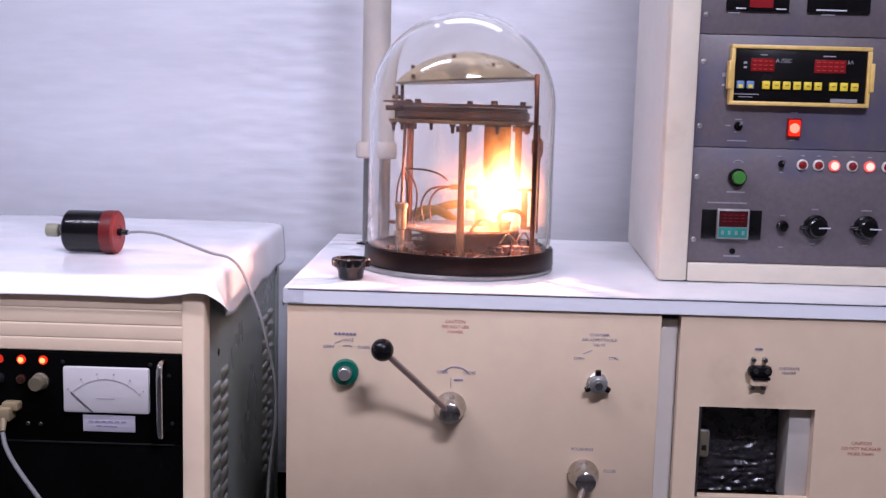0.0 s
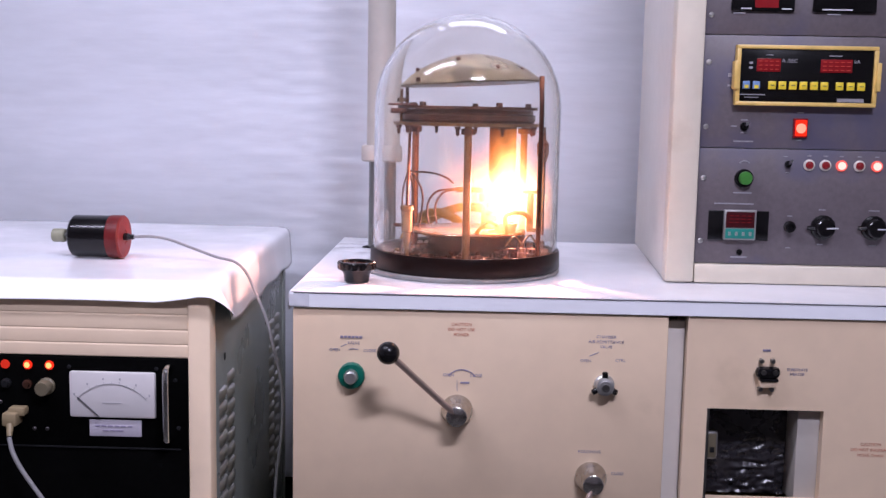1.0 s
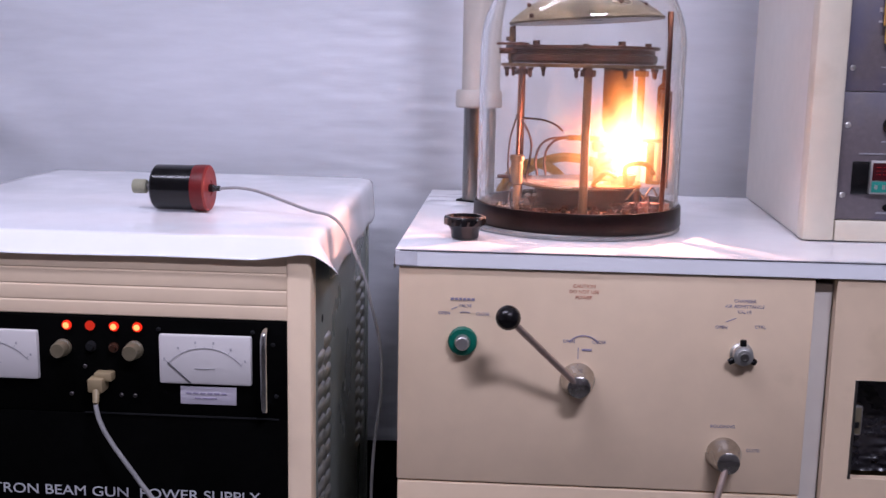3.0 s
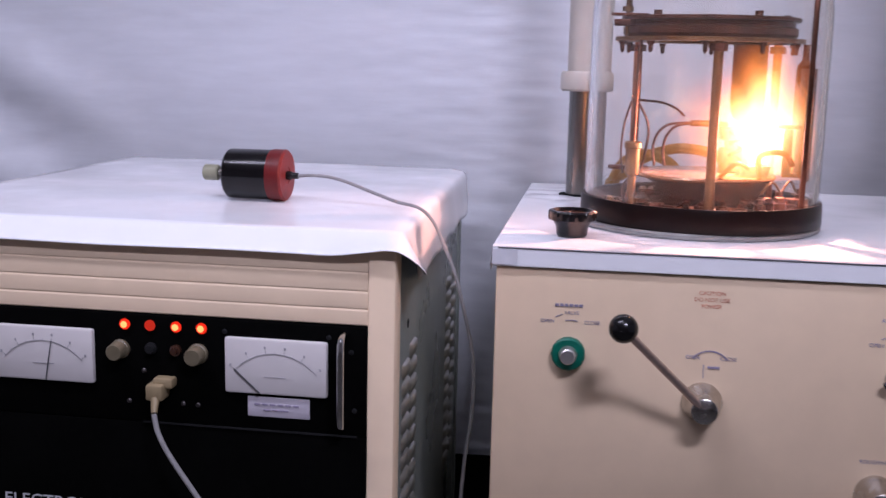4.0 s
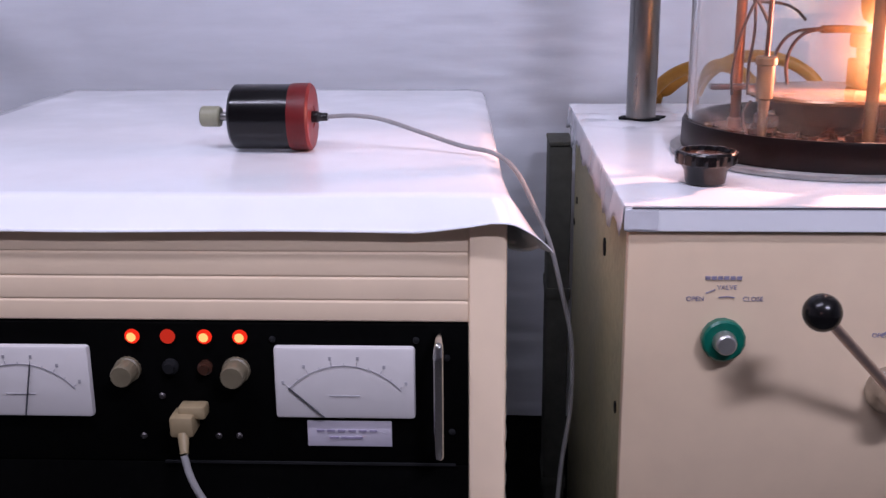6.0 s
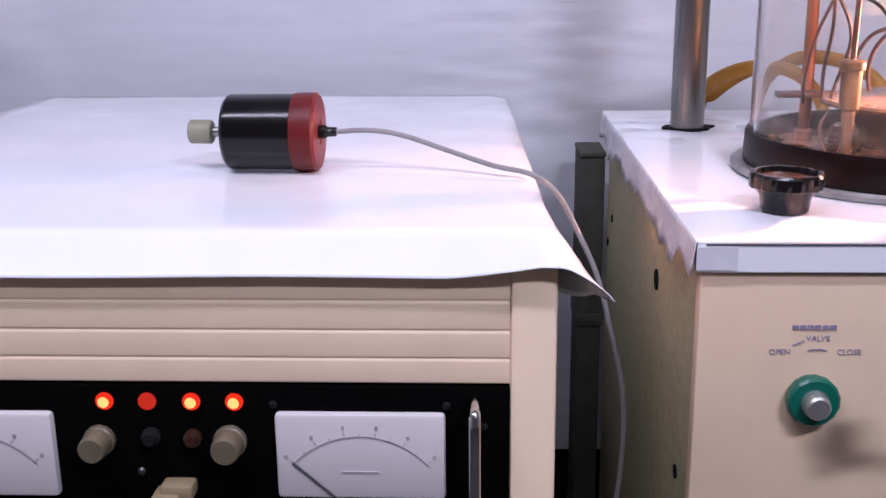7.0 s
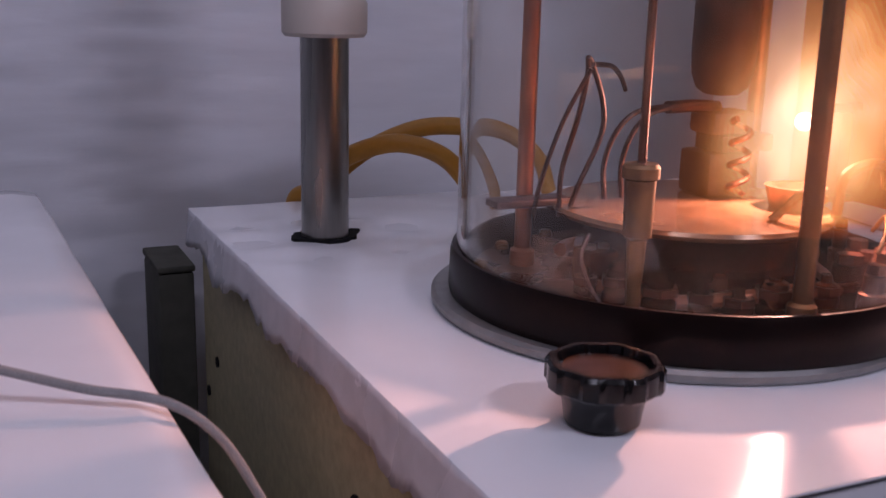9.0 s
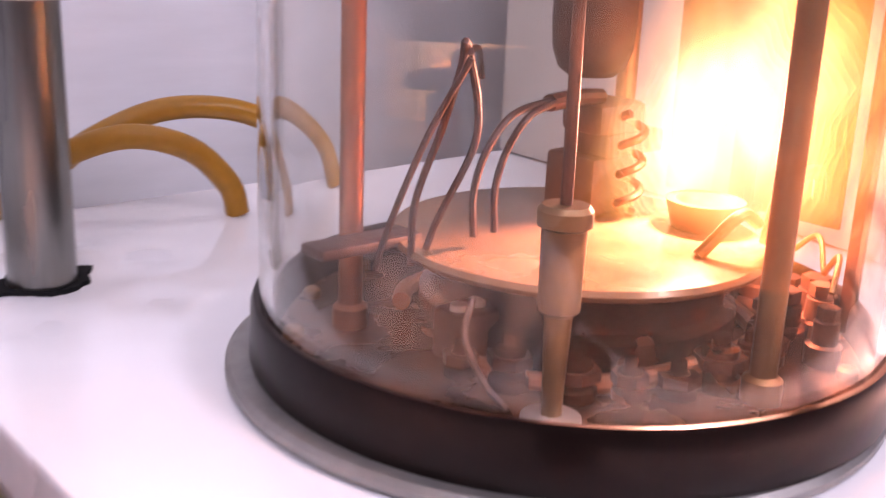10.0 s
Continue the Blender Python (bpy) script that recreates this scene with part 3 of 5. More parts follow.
def plug():
    t = thing("cable_plug", (-0.459, PY - 0.03, 0.72), "ivory plastic plug in the power supply panel", "plug")
    part("plug_body", box(-0.4665, -0.446, PY - 0.026, PY - 0.001, 0.738, 0.757, 0.003), IVORY, t)
    part("plug_hood", box(-0.461, -0.437, PY - 0.018, PY - 0.001, 0.751, 0.7630, 0.003), IVORY, t)
    part("cable_boot", rod((-0.4555, PY - 0.023, 0.741), (-0.4525, PY - 0.033, 0.727), 0.0050, 0.0036), IVORY, t)
    part("cable", tube([(-0.453, PY - 0.033, 0.726), (-0.446, PY - 0.038, 0.705), (-0.431, PY - 0.04, 0.678), (-0.398, PY - 0.042, 0.632), (-0.363, PY - 0.045, 0.582), (-0.33, PY - 0.05, 0.50), (-0.31, PY - 0.05, 0.38), (-0.30, PY - 0.06, 0.2), (-0.29, PY - 0.1, 0.02), (-0.25, PY - 0.2, 0.006), (-0.1, PY - 0.3, 0.006)], 0.0031, 10), CABLE, t, "grey braided cable")


plug()


def paper_cover():
    """White glossy paper over the power supply: flat on top, rolled over the front, its free corner flaring outwards."""
    b = bmesh.new()
    top, xl, xr, yf, yb = 0.9375, -0.835, -0.192, 1.905, 2.645
    us = [xl + (xr - xl) * k / 40 for k in range(41)] + [xr + 0.08 * k / 14 for k in range(1, 15)]
    vs = [yf - 0.06 + 0.06 * k / 12 for k in range(12)] + [yf + (yb - yf) * (k / 40) for k in range(41)]
    rows = []
    for v in vs:
        row = []
        for u in us:
            x, y, z = u, v, top
            du, dv = max(0.0, u - xr), max(0.0, yf - v)
            back = max(0.0, min(1.0, (y - yf) / (yb - yf)))
            if u < xr:
                x = u - 0.037 * back * max(0.0, (u - xl) / (xr - xl)) ** 2
            else:
                x = xr - 0.003 - 0.034 * back
            if dv:
                k = dv / 0.06
                near = max(0.0, min(1.0, (u - (xr - 0.06)) / 0.06))
                y = yf - 0.0288 * k * (1 - 0.10 * near) - 0.010 * near * k
                z -= 0.0245 * max(0.0, k - 0.04) * (1 - 0.42 * near) + 0.0006 * math.sin(u * 21)
            if du:
                k = du / 0.08
                flare = max(0.0, 1 - (y - (yf - 0.05)) / 0.16) ** 1.4
                out = 0.017 + 0.035 * flare
                drop = 0.078 - 0.060 * flare
                clear = (0.014 + 0.012 * back) * (1 - math.exp(-k * 22))
                x += clear + (out - 0.012) * math.sin(k * 1.45) * (0.5 + 0.5 * k)
                z -= drop * max(0.0, k - 0.03) ** (1.0 + 0.5 * flare) + 0.003 * k * math.sin(y * 37)
            if not du and not dv:
                z += 0.0006 * noise.noise(Vector((x * 4, y * 4, 1)))
            row.append(b.verts.new((x, y, z)))
        rows.append(row)
    for p, q in zip(rows, rows[1:]):
        for i in range(len(us) - 1):
            b.faces.new((p[i], p[i + 1], q[i + 1], q[i]))
    ob = part("paper_cover", b, PAPER, angle=180)
    mod = ob.modifiers.new("thickness", "SOLIDIFY")
    mod.thickness, mod.offset = 0.0008, 0
    return tagged(ob, "glossy white paper spread over the power supply with curled corner", "paper")


paper_cover()
tagged(part("cabinet_lid", box(PX0 - 0.03, PXR - 0.046, PY + 0.030, PB + 0.02, 0.9262, 0.9345, 0.003), CREAM_RIB), "cream metal lid of the power supply", "lid")


def gauge_can():
    y, z, r = 2.124, 0.9725, 0.0338
    t = thing("gauge_head", (-0.42, y, 0.9385), "black cylinder with red end cap lying on white paper", "gauge head")
    ax = Vector((1, -0.03, 0)).normalized()
    o = Vector((-0.460, y + 0.002, z))
    part("barrel", turned(o, ax, [(0, 0), (0, r - 0.004), (0.003, r - 0.001), (0.006, r - 0.0006), (0.061, r - 0.0006), (0.061, 0)], 48), BAKELITE, t, "glossy black barrel")
    part("end_cap", turned(o + ax * 0.0611, ax, [(0, 0), (0, r), (0.003, r + 0.0006), (0.019, r + 0.0006), (0.0215, r - 0.002), (0.0215, 0.012), (0.0205, 0.011), (0.0205, 0)], 48), RED_END, t, "dark red end cap")
    part("shaft", rod(o - ax * 0.014, o, 0.0045), STEEL, t)
    part("small_knob", turned(o - ax * 0.034, ax, [(0, 0), (0, 0.0090), (0.0015, 0.0104), (0.019, 0.0104), (0.0205, 0.0092), (0.0205, 0)], 24, lobes=12, depth=0.0004), OLIVE_KNOB, t, "olive grey knob")
    part("cable_gland", turned(o + ax * 0.0816, ax, [(0, 0.006), (0.006, 0.006), (0.008, 0.0045), (0.016, 0.004), (0.016, 0)], 18), BAKELITE, t)
    e = o + ax * 0.094
    part("cable", tube([e, (-0.335, 2.122, 0.974), (-0.305, 2.120, 0.970), (-0.265, 2.112, 0.958), (-0.225, 2.098, 0.947), (-0.192, 2.080, 0.9425), (-0.171, 2.066, 0.928), (-0.154, 2.058, 0.897), (-0.138, 2.052, 0.861), (-0.127, 2.050, 0.819), (-0.114, 2.050, 0.758), (-0.113, 2.050, 0.689), (-0.122, 2.050, 0.61), (-0.126, 2.05, 0.50), (-0.12, 2.05, 0.30), (-0.12, 2.06, 0.006), (-0.14, 2.2, 0.005)], 0.0023, 10, 10), CABLE, t, "thin grey cable")


gauge_can()

# ---- coating machine cabinets ----
CX0, CX1, CY, CB, CT = -0.077, 0.455, 1.935, 2.58, 0.902
TOPZ = 0.924


def lever(at, tip, hub_r, parent, ball=True):
    hub = part("lever_hub", turned(at, (0, -1, 0), [(0, hub_r), (0.005, hub_r), (0.008, hub_r * 0.94), (0.022, hub_r * 0.74), (0.026, hub_r * 0.68), (0.036, hub_r * 0.64), (0.0375, hub_r * 0.54), (0.0375, 0)], 40), HUB, parent, "dull aluminium lever hub")
    at, tip = Vector(at), Vector(tip)
    root = at + Vector((0, -0.030, 0))
    part("lever_arm", rod(root, tip, 0.0045, seg=16), WARM_CHROME, hub, "chrome lever arm")
    if ball:
        d = (tip - root).normalized()
        part("ball_grip", turned(tip - d * 0.0155, d, [(0.0155 - 0.0155 * math.cos(a), 0.0155 * math.sin(a)) for a in [math.pi * k / 16 for k in range(17)]], 28), BAKELITE, hub, "black ball grip")
    return hub


def main_cabinet():
    t = thing("coating_machine_cabinet", ((CX0 + CX1) / 2, CY, 0), "cream painted cabinet of a vacuum coating machine", "cabinet")
    part("body", box(CX0 + 0.006, CX1 - 0.002, CY + 0.016, CB, 0.04, CT - 0.002, 0.003), OLIVE, t, "olive painted cabinet body")
    part("plinth", box(CX0 + 0.03, CX1 - 0.03, CY + 0.04, CB - 0.02, 0.0, 0.04), VOID, t)
    up = part("front_panel", box(CX0, CX1, CY, CY + 0.015, 0.6095, CT - 0.002, 0.0025), CREAM, t, "cream painted control panel")
    part("lower_door", box(CX0 + 0.001, CX1 - 0.001, CY, CY + 0.015, 0.06, 0.6075, 0.0025), CREAM, t, "cream painted lower door")
    y = CY - 0.0002
    g = part("valve_knob", turned((0.008, CY, 0.805), (0, -1, 0), [(0, 0.0180), (0.003, 0.0188), (0.010, 0.0188), (0.012, 0.0170), (0.012, 0)], 60, lobes=15, depth=0.0004), GREEN, t, "green valve knob with a grey centre")
    part("knob_centre", turned((0.008, CY - 0.0121, 0.805), (0, -1, 0), [(0, 0.0105), (0.003, 0.0100), (0.0095, 0.0090), (0.0110, 0.0075), (0.0110, 0)], 28), ALU, g, "grey metal centre")
    lever((0.159, CY, 0.757), (0.066, 1.850, 0.857), 0.0225, t)
    lever((0.353, CY, 0.663), (0.322, 1.87, 0.57), 0.0225, t)
    v = part("air_valve", turned((0.367, CY, 0.800), (0, -1, 0), [(0, 0.0145), (0.005, 0.0145), (0.007, 0.0125), (0.017, 0.0125), (0.018, 0.009), (0.021, 0.009), (0.021, 0)], 30), ALU, t, "small steel needle valve with black lugs")
    for a in (90, 210, 330):
        c, s = math.cos(radians(a)), math.sin(radians(a))
        part("lug", rod((0.367 + 0.011 * c, CY - 0.010, 0.800 + 0.011 * s), (0.367 + 0.020 * c, CY - 0.010, 0.800 + 0.020 * s), 0.0042, seg=12, bevel=0.001), BAKELITE, v)
    part("valve_stem", turned((0.367, CY - 0.0211, 0.800), (0, -1, 0), [(0, 0.0055), (0.004, 0.0055), (0.004, 0.003), (0.002, 0.003), (0.002, 0)], 16), STEEL, v)
    # printing
    for k in range(6):
        part("printed_bar", bars([(-0.009 + 0.0054 * k, -0.0048 + 0.0054 * k, 0.8580, 0.8612)], y), INK_BLUE, t)
    part("printing", words("VALVE", 0.010, y, 0.849, 0.0042), INK_BLUE, t)
    for txt, x, z in (("OPEN", -0.017, 0.8385), ("CLOSE", 0.033, 0.8385), ("OPEN", 0.146, 0.806), ("CLOSE", 0.185, 0.806), ("OPEN", 0.340, 0.8315), ("CTRL", 0.389, 0.833), ("CLOSE", 0.391, 0.667)):
        part("printing", words(txt, x, y, z, 0.0042), INK_BLUE, t)
    for k, txt in enumerate(("CAUTION", "DO NOT USE", "POWER")):
        part("red_printing", words(txt, 0.163, y, 0.8795 - 0.0075 * k, 0.0045), INK_RED, t, "small red lettering")
    for k, txt in enumerate(("CHAMBER", "AIR ADMITTANCE", "VALVE")):
        part("printing", words(txt, 0.368, y, 0.8665 - 0.0072 * k, 0.0043), INK_BLUE, t)
    part("printing", words("ROUGHING", 0.350, y, 0.6985, 0.0042), INK_BLUE, t)
    part("arrow_arc", arc_line(0.165, 0.792, y, 0.024, 38, 142, 0.0016), INK_BLUE, t)
    part("arrow_arc", arc_line(0.010, 0.8165, y, 0.026, 75, 105, 0.0010), INK_BLUE, t)
    part("arrow_line", bars([(0.158, 0.1588, 0.785, 0.800), (0.163, 0.176, 0.796, 0.7985)], y), INK_BLUE, t)
    part("arrow_line", rod((-0.008, y, 0.8455), (0.000, y, 0.849), 0.0006, seg=6), INK_BLUE, t)
    part("arrow_line", rod((0.345, y, 0.8405), (0.358, y, 0.846), 0.0006, seg=6), INK_BLUE, t)
    # screws and holes on the flank
    for yy, zz, r in ((2.160, 0.826, 0.010), (2.524, 0.795, 0.005), (2.563, 0.754, 0.005), (2.02, 0.70, 0.006)):
        part("flank_hole", turned((CX0 + 0.0075, yy, zz), (-1, 0, 0), [(0, r), (0.003, r), (0.0032, 0)], 18), VOID, t)
    return t


main_cabinet()


def second_cabinet():
    x0, x1 = 0.482, 1.02
    t = thing("side_cabinet", ((x0 + x1) / 2, CY, 0), "cream painted side cabinet with a recessed dark window", "cabinet")
    wx0, wx1, wz0, wz1 = 0.516, 0.679, 0.636, 0.769
    b = bmesh.new()
    loops = [[b.verts.new((x, y, z)) for x, z in ((xa, za), (xb, za), (xb, zb), (xa, zb))] for xa, xb, za, zb in ((x0, x1, 0.06, CT - 0.002), (wx0, wx1, wz0, wz1)) for y in (CY, CY + 0.015)]
    for p, q in ((0, 2), (1, 3), (0, 1), (2, 3)):
        for k in range(4):
            b.faces.new((loops[p][k], loops[p][(k + 1) % 4], loops[q][(k + 1) % 4], loops[q][k]))
    part("front_panel", b, CREAM, t, "cream painted front panel")
    part("body", box(x0 + 0.004, x1 - 0.004, CY + 0.10, CB, 0.04, CT - 0.002, 0.002), OLIVE, t)
    part("flank", box(x0 + 0.004, x0 + 0.012, CY + 0.015, CY + 0.0995, 0.04, CT - 0.002), CREAM, t)
    part("flank", box(x1 - 0.012, x1 - 0.004, CY + 0.015, CY + 0.0995, 0.04, CT - 0.002), CREAM, t)
    part("plinth", box(x0 + 0.03, x1 - 0.03, CY + 0.04, CB - 0.02, 0.0, 0.04), VOID, t)
    # recess shade is put into the jamb's greyer colour
    part("window_jamb", box(wx1 - 0.031, wx1 + 0.004, CY + 0.0155, CY + 0.09, wz0 - 0.01, wz1 + 0.01, 0.001), SLEEVE, t, "cream window jamb, greyed to stand for shade in the recess")
    part("window_rim", box(wx0 - 0.0015, wx0 + 0.002, CY - 0.0008, CY + 0.03, wz0, wz1), STEEL, t)
    # the dark instrument behind the opening
    inner = part("inner_board", box(wx0 - 0.02, wx1 - 0.0315, CY + 0.070, CY + 0.095, wz0 - 0.015, wz1 + 0.015), VOID, t, "dark dusty board behind the opening")
    grip = part("recessed_catch", box(0.5245, 0.5425, CY + 0.040, CY + 0.0560, 0.680, 0.724, 0.005), FLANGE, t, "worn grey recessed catch")
    part("catch_slot", box(0.5275, 0.5395, CY + 0.0392, CY + 0.0415, 0.684, 0.720, 0.0008), KNOB, grip)
    part("catch_bolt", box(0.5300, 0.5370, CY + 0.0380, CY + 0.0395, 0.692, 0.700, 0.0006), VOID, grip)
    film = bmesh.new()
    rows = []
    for jj in range(61):
        row = []
        for ii in range(61):
            x, z = wx0 - 0.012 + (wx1 - 0.032 - wx0 + 0.012) * ii / 60, wz0 - 0.012 + (wz1 - wz0 + 0.024) * jj / 60
            low = max(0.15, min(1.0, (wz1 - 0.03 - z) / 0.05)) * (0.3 + 0.7 * min(1.0, max(0.0, (x - wx0 - 0.02) / 0.05)))
            d = 0.005 * noise.noise(Vector((x * 45, 3, z * 150))) + 0.003 * noise.noise(Vector((x * 120, 8, z * 260)))
            row.append(film.verts.new((x, CY + 0.064 + d * low, z)))
        rows.append(row)
    for p, q in zip(rows, rows[1:]):
        for ii in range(60):
            film.faces.new((p[ii], p[ii + 1], q[ii + 1], q[ii]))
    part("crinkled_film", film, DUSTY, t, "crinkled dark glossy film", angle=180)
    y = CY - 0.0002
    s = part("fuse_socket", box(0.5770, 0.6115, CY - 0.016, CY - 0.001, 0.8170, 0.8335, 0.0065), BAKELITE, t, "black twin socket with steel screws")
    part("socket_base", box(0.5835, 0.6060, CY - 0.012, CY - 0.0005, 0.8040, 0.8168, 0.001), CREAM, s)
    part("socket_edge", box(0.5830, 0.6085, CY - 0.015, CY - 0.001, 0.8130, 0.8170, 0.001), BAKELITE, s)
    for x in (0.587, 0.603):
        part("socket_screw", turned((x, CY - 0.016, 0.8265), (0, -1, 0), [(0, 0.0038), (0.002, 0.0036), (0.002, 0)], 14), STEEL, s)
        for z in (0.8405, 0.8000):
            part("socket_terminal", rod((x - 0.001, CY - 0.008, z), (x - 0.001, CY, z), 0.0032, seg=12, bevel=0.0005), STEEL, s)
    part("printing", words("SUBSTRATE", 0.638, y, 0.826, 0.0040), INK_BLUE, t)
    part("printing", words("HEATER", 0.638, y, 0.8195, 0.0040), INK_BLUE, t)
    part("printing", bars([(0.588, 0.599, 0.8535, 0.8565)], y), INK_BLUE, t)
    part("printing", bars([(0.572, 0.610, 0.6195, 0.6235)], y), INK_BLUE, t)
    for k, txt in enumerate(("CAUTION", "DO NOT INCREASE", "MORE THAN")):
        part("red_printing", words(txt, 0.748, y, 0.720 - 0.008 * k, 0.0045), INK_RED, t, "small red lettering")
    return t


second_cabinet()
tagged(part("filler_strip", box(CX1 + 0.0005, 0.4815, CY + 0.018, CY + 0.03, 0.04, CT - 0.012), CREAM_WHITE), "pale metal filler strip between the two cabinets", "filler strip")


def worktop():
    """White covered top across both cabinets, pierced for the lifting post."""
    t = thing("worktop", (0.45, 2.25, CT), "white paper-covered top across both machine cabinets", "worktop")
    part("board", box(CX0 - 0.002, 1.03, CY - 0.003, CB + 0.004, CT - 0.001, TOPZ - 0.0012, 0.0012), PAPER, t, "white covered board")
    b = bmesh.new()
    nx, ny = 90, 56
    rows = []
    for j in range(ny + 1):
        row = []
        for i in range(nx + 1):
            x, y = CX0 - 0.004 + (1.034 - CX0) * i / nx, CY - 0.004 + (CB + 0.010 - CY) * j / ny
            z = TOPZ + 0.0006 * noise.noise(Vector((x * 6, y * 6, 9))) * (0.15 if y > 2.0 and 0.0 < x < 0.35 else 1)
            near = math.hypot(x - 0.0005, y - 2.436)
            z += 0.005 * max(0, 1 - abs(near - 0.06) / 0.055) * noise.noise(Vector((x * 25 + y * 12, y * 25 - x * 12, 2)))
            row.append(b.verts.new((x, y, z)))
        rows.append(row)
    for p, q in zip(rows, rows[1:]):
        for i in range(nx):
            b.faces.new((p[i], p[i + 1], q[i + 1], q[i]))
    part("paper_sheet", b, PAPER, t, "slightly rumpled white paper", angle=180)
    b = box(CX0 - 0.004, 1.03, CY - 0.0046, CY - 0.0032, CT + 0.0005, TOPZ - 0.0005)
    part("front_edge_strip", b, PAPER, t)
    part("edge_line", box(CX0 + 0.002, 1.03, CY - 0.0052, CY - 0.0042, TOPZ - 0.0022, TOPZ - 0.0008), INK, t)
    part("tape_patch", box(CX0 - 0.0046, CX0 + 0.024, CY - 0.0058, CY - 0.0047, CT + 0.002, TOPZ - 0.003), TAPE, t, "translucent tape patch")
    # torn hole round the lifting post
    b = bmesh.new()
    random.seed(11)
    ring = []
    for k in range(40):
        a = 2 * math.pi * k / 40
        r = 0.0225 + random.uniform(0, 0.004) + 0.010 * max(0, math.cos(a - 0.35)) ** 24 + 0.007 * max(0, math.cos(a - 3.3)) ** 18
        ring.append(b.verts.new((0.0005 + r * math.cos(a), 2.436 + r * math.sin(a) * 0.95, TOPZ + 0.0026)))
    b.faces.new(ring)
    ext = bmesh.ops.extrude_face_region(b, geom=b.faces[:])
    for v in [g for g in ext["geom"] if isinstance(g, bmesh.types.BMVert)]:
        v.co.z -= 0.004
    part("post_hole", b, VOID, t, "dark torn hole")
    # ragged tape hanging over the open flank
    b = bmesh.new()
    prev = None
    for k in range(121):
        y = CY - 0.002 + (CB + 0.004 - CY) * k / 120
        hang = 0.029 + 0.016 * noise.noise(Vector((y * 9, 0, 3))) + 0.010 * noise.noise(Vector((y * 31, 4, 3))) + 0.006 * noise.noise(Vector((y * 80, 9, 1)))
        hang += 0.012 * max(0, 1 - abs(y - 2.44) / 0.07) + 0.008 * max(0, 1 - abs(y - 2.12) / 0.05)
        bulge = 0.004 + 0.004 * noise.noise(Vector((y * 14, 7, 7)))
        row = [b.verts.new((CX0 - 0.0045 - bulge * f * 0.9, y, TOPZ - f * max(0.010, hang))) for f in (0, 0.15, 0.45, 0.75, 1)]
        if prev:
            for i in range(4):
                b.faces.new((prev[i], prev[i + 1], row[i + 1], row[i]))
        prev = row
    ob = part("hanging_tape", b, TAPE, t, "ragged translucent tape edge", angle=180)
    mod = ob.modifiers.new("thickness", "SOLIDIFY")
    mod.thickness = 0.0006
    return t


worktop()
# dark olive box that fills the gap behind the cabinet
duct = thing("rear_box", (-0.09, 2.65, 0), "dark upright box in the gap behind the machine cabinet", "duct")
part("rear_box_body", box(-0.107, -0.073, 2.606, 2.689, 0.0, 0.858, 0.004), DARK_OLIVE, duct)
part("rear_box_cap", box(-0.108, -0.072, 2.605, 2.690, 0.8582, 0.865, 0.002), DARK_OLIVE, duct)
for z in (0.30, 0.62):
    part("rear_box_band", box(-0.1085, -0.0715, 2.6045, 2.6905, z, z + 0.018, 0.001), DARK_OLIVE, duct)

# ---- lifting post, hoses and loose cap ----


def lifting_post():
    x, y = 0.0005, 2.436
    t = thing("lifting_post", (x, y, TOPZ), "steel lifting post with a cream sleeve above", "post")
    part("post", rod((x, y, TOPZ - 0.0008), (x, y, 1.12), 0.0192, seg=40), STEEL, t, "brushed steel post")
    part("collar", turned((x, y, 1.0860), (0, 0, 1), [(0, 0.0196), (0, 0.031), (0.003, 0.0335), (0.026, 0.0335), (0.030, 0.031), (0.030, 0.0196)], 40, hollow=True), SLEEVE, t, "cream collar")
    part("sleeve", turned((x + 0.002, y, 1.116), (0, 0, 1), [(0, 0), (0, 0.0255), (1.20, 0.0255), (1.20, 0)], 40), SLEEVE, t, "cream painted sleeve")


lifting_post()
tagged(part("water_hose", tube([(0.020, 2.565, 0.30), (0.018, 2.600, 0.70), (0.020, 2.597, 0.90), (0.034, 2.585, 0.935), (0.060, 2.558, 0.968), (0.10, 2.535, 0.984), (0.140, 2.520, 0.974), (0.166, 2.512, 0.947), (0.172, 2.510, TOPZ + 0.0012)], 0.0088, 16, 10), HOSE), "yellow rubber water hose arching behind the post", "hose", "water hoses")
tagged(part("water_hose", tube([(0.045, 2.600, 0.30), (0.040, 2.602, 0.75), (0.044, 2.600, 0.92), (0.062, 2.597, 0.944), (0.10, 2.592, 0.972), (0.155, 2.585, 0.991), (0.215, 2.575, 0.986), (0.258, 2.565, 0.960), (0.270, 2.555, TOPZ + 0.0012)], 0.0088, 16, 10), HOSE), "yellow rubber water hose arching behind the jar", "hose", "water hoses")


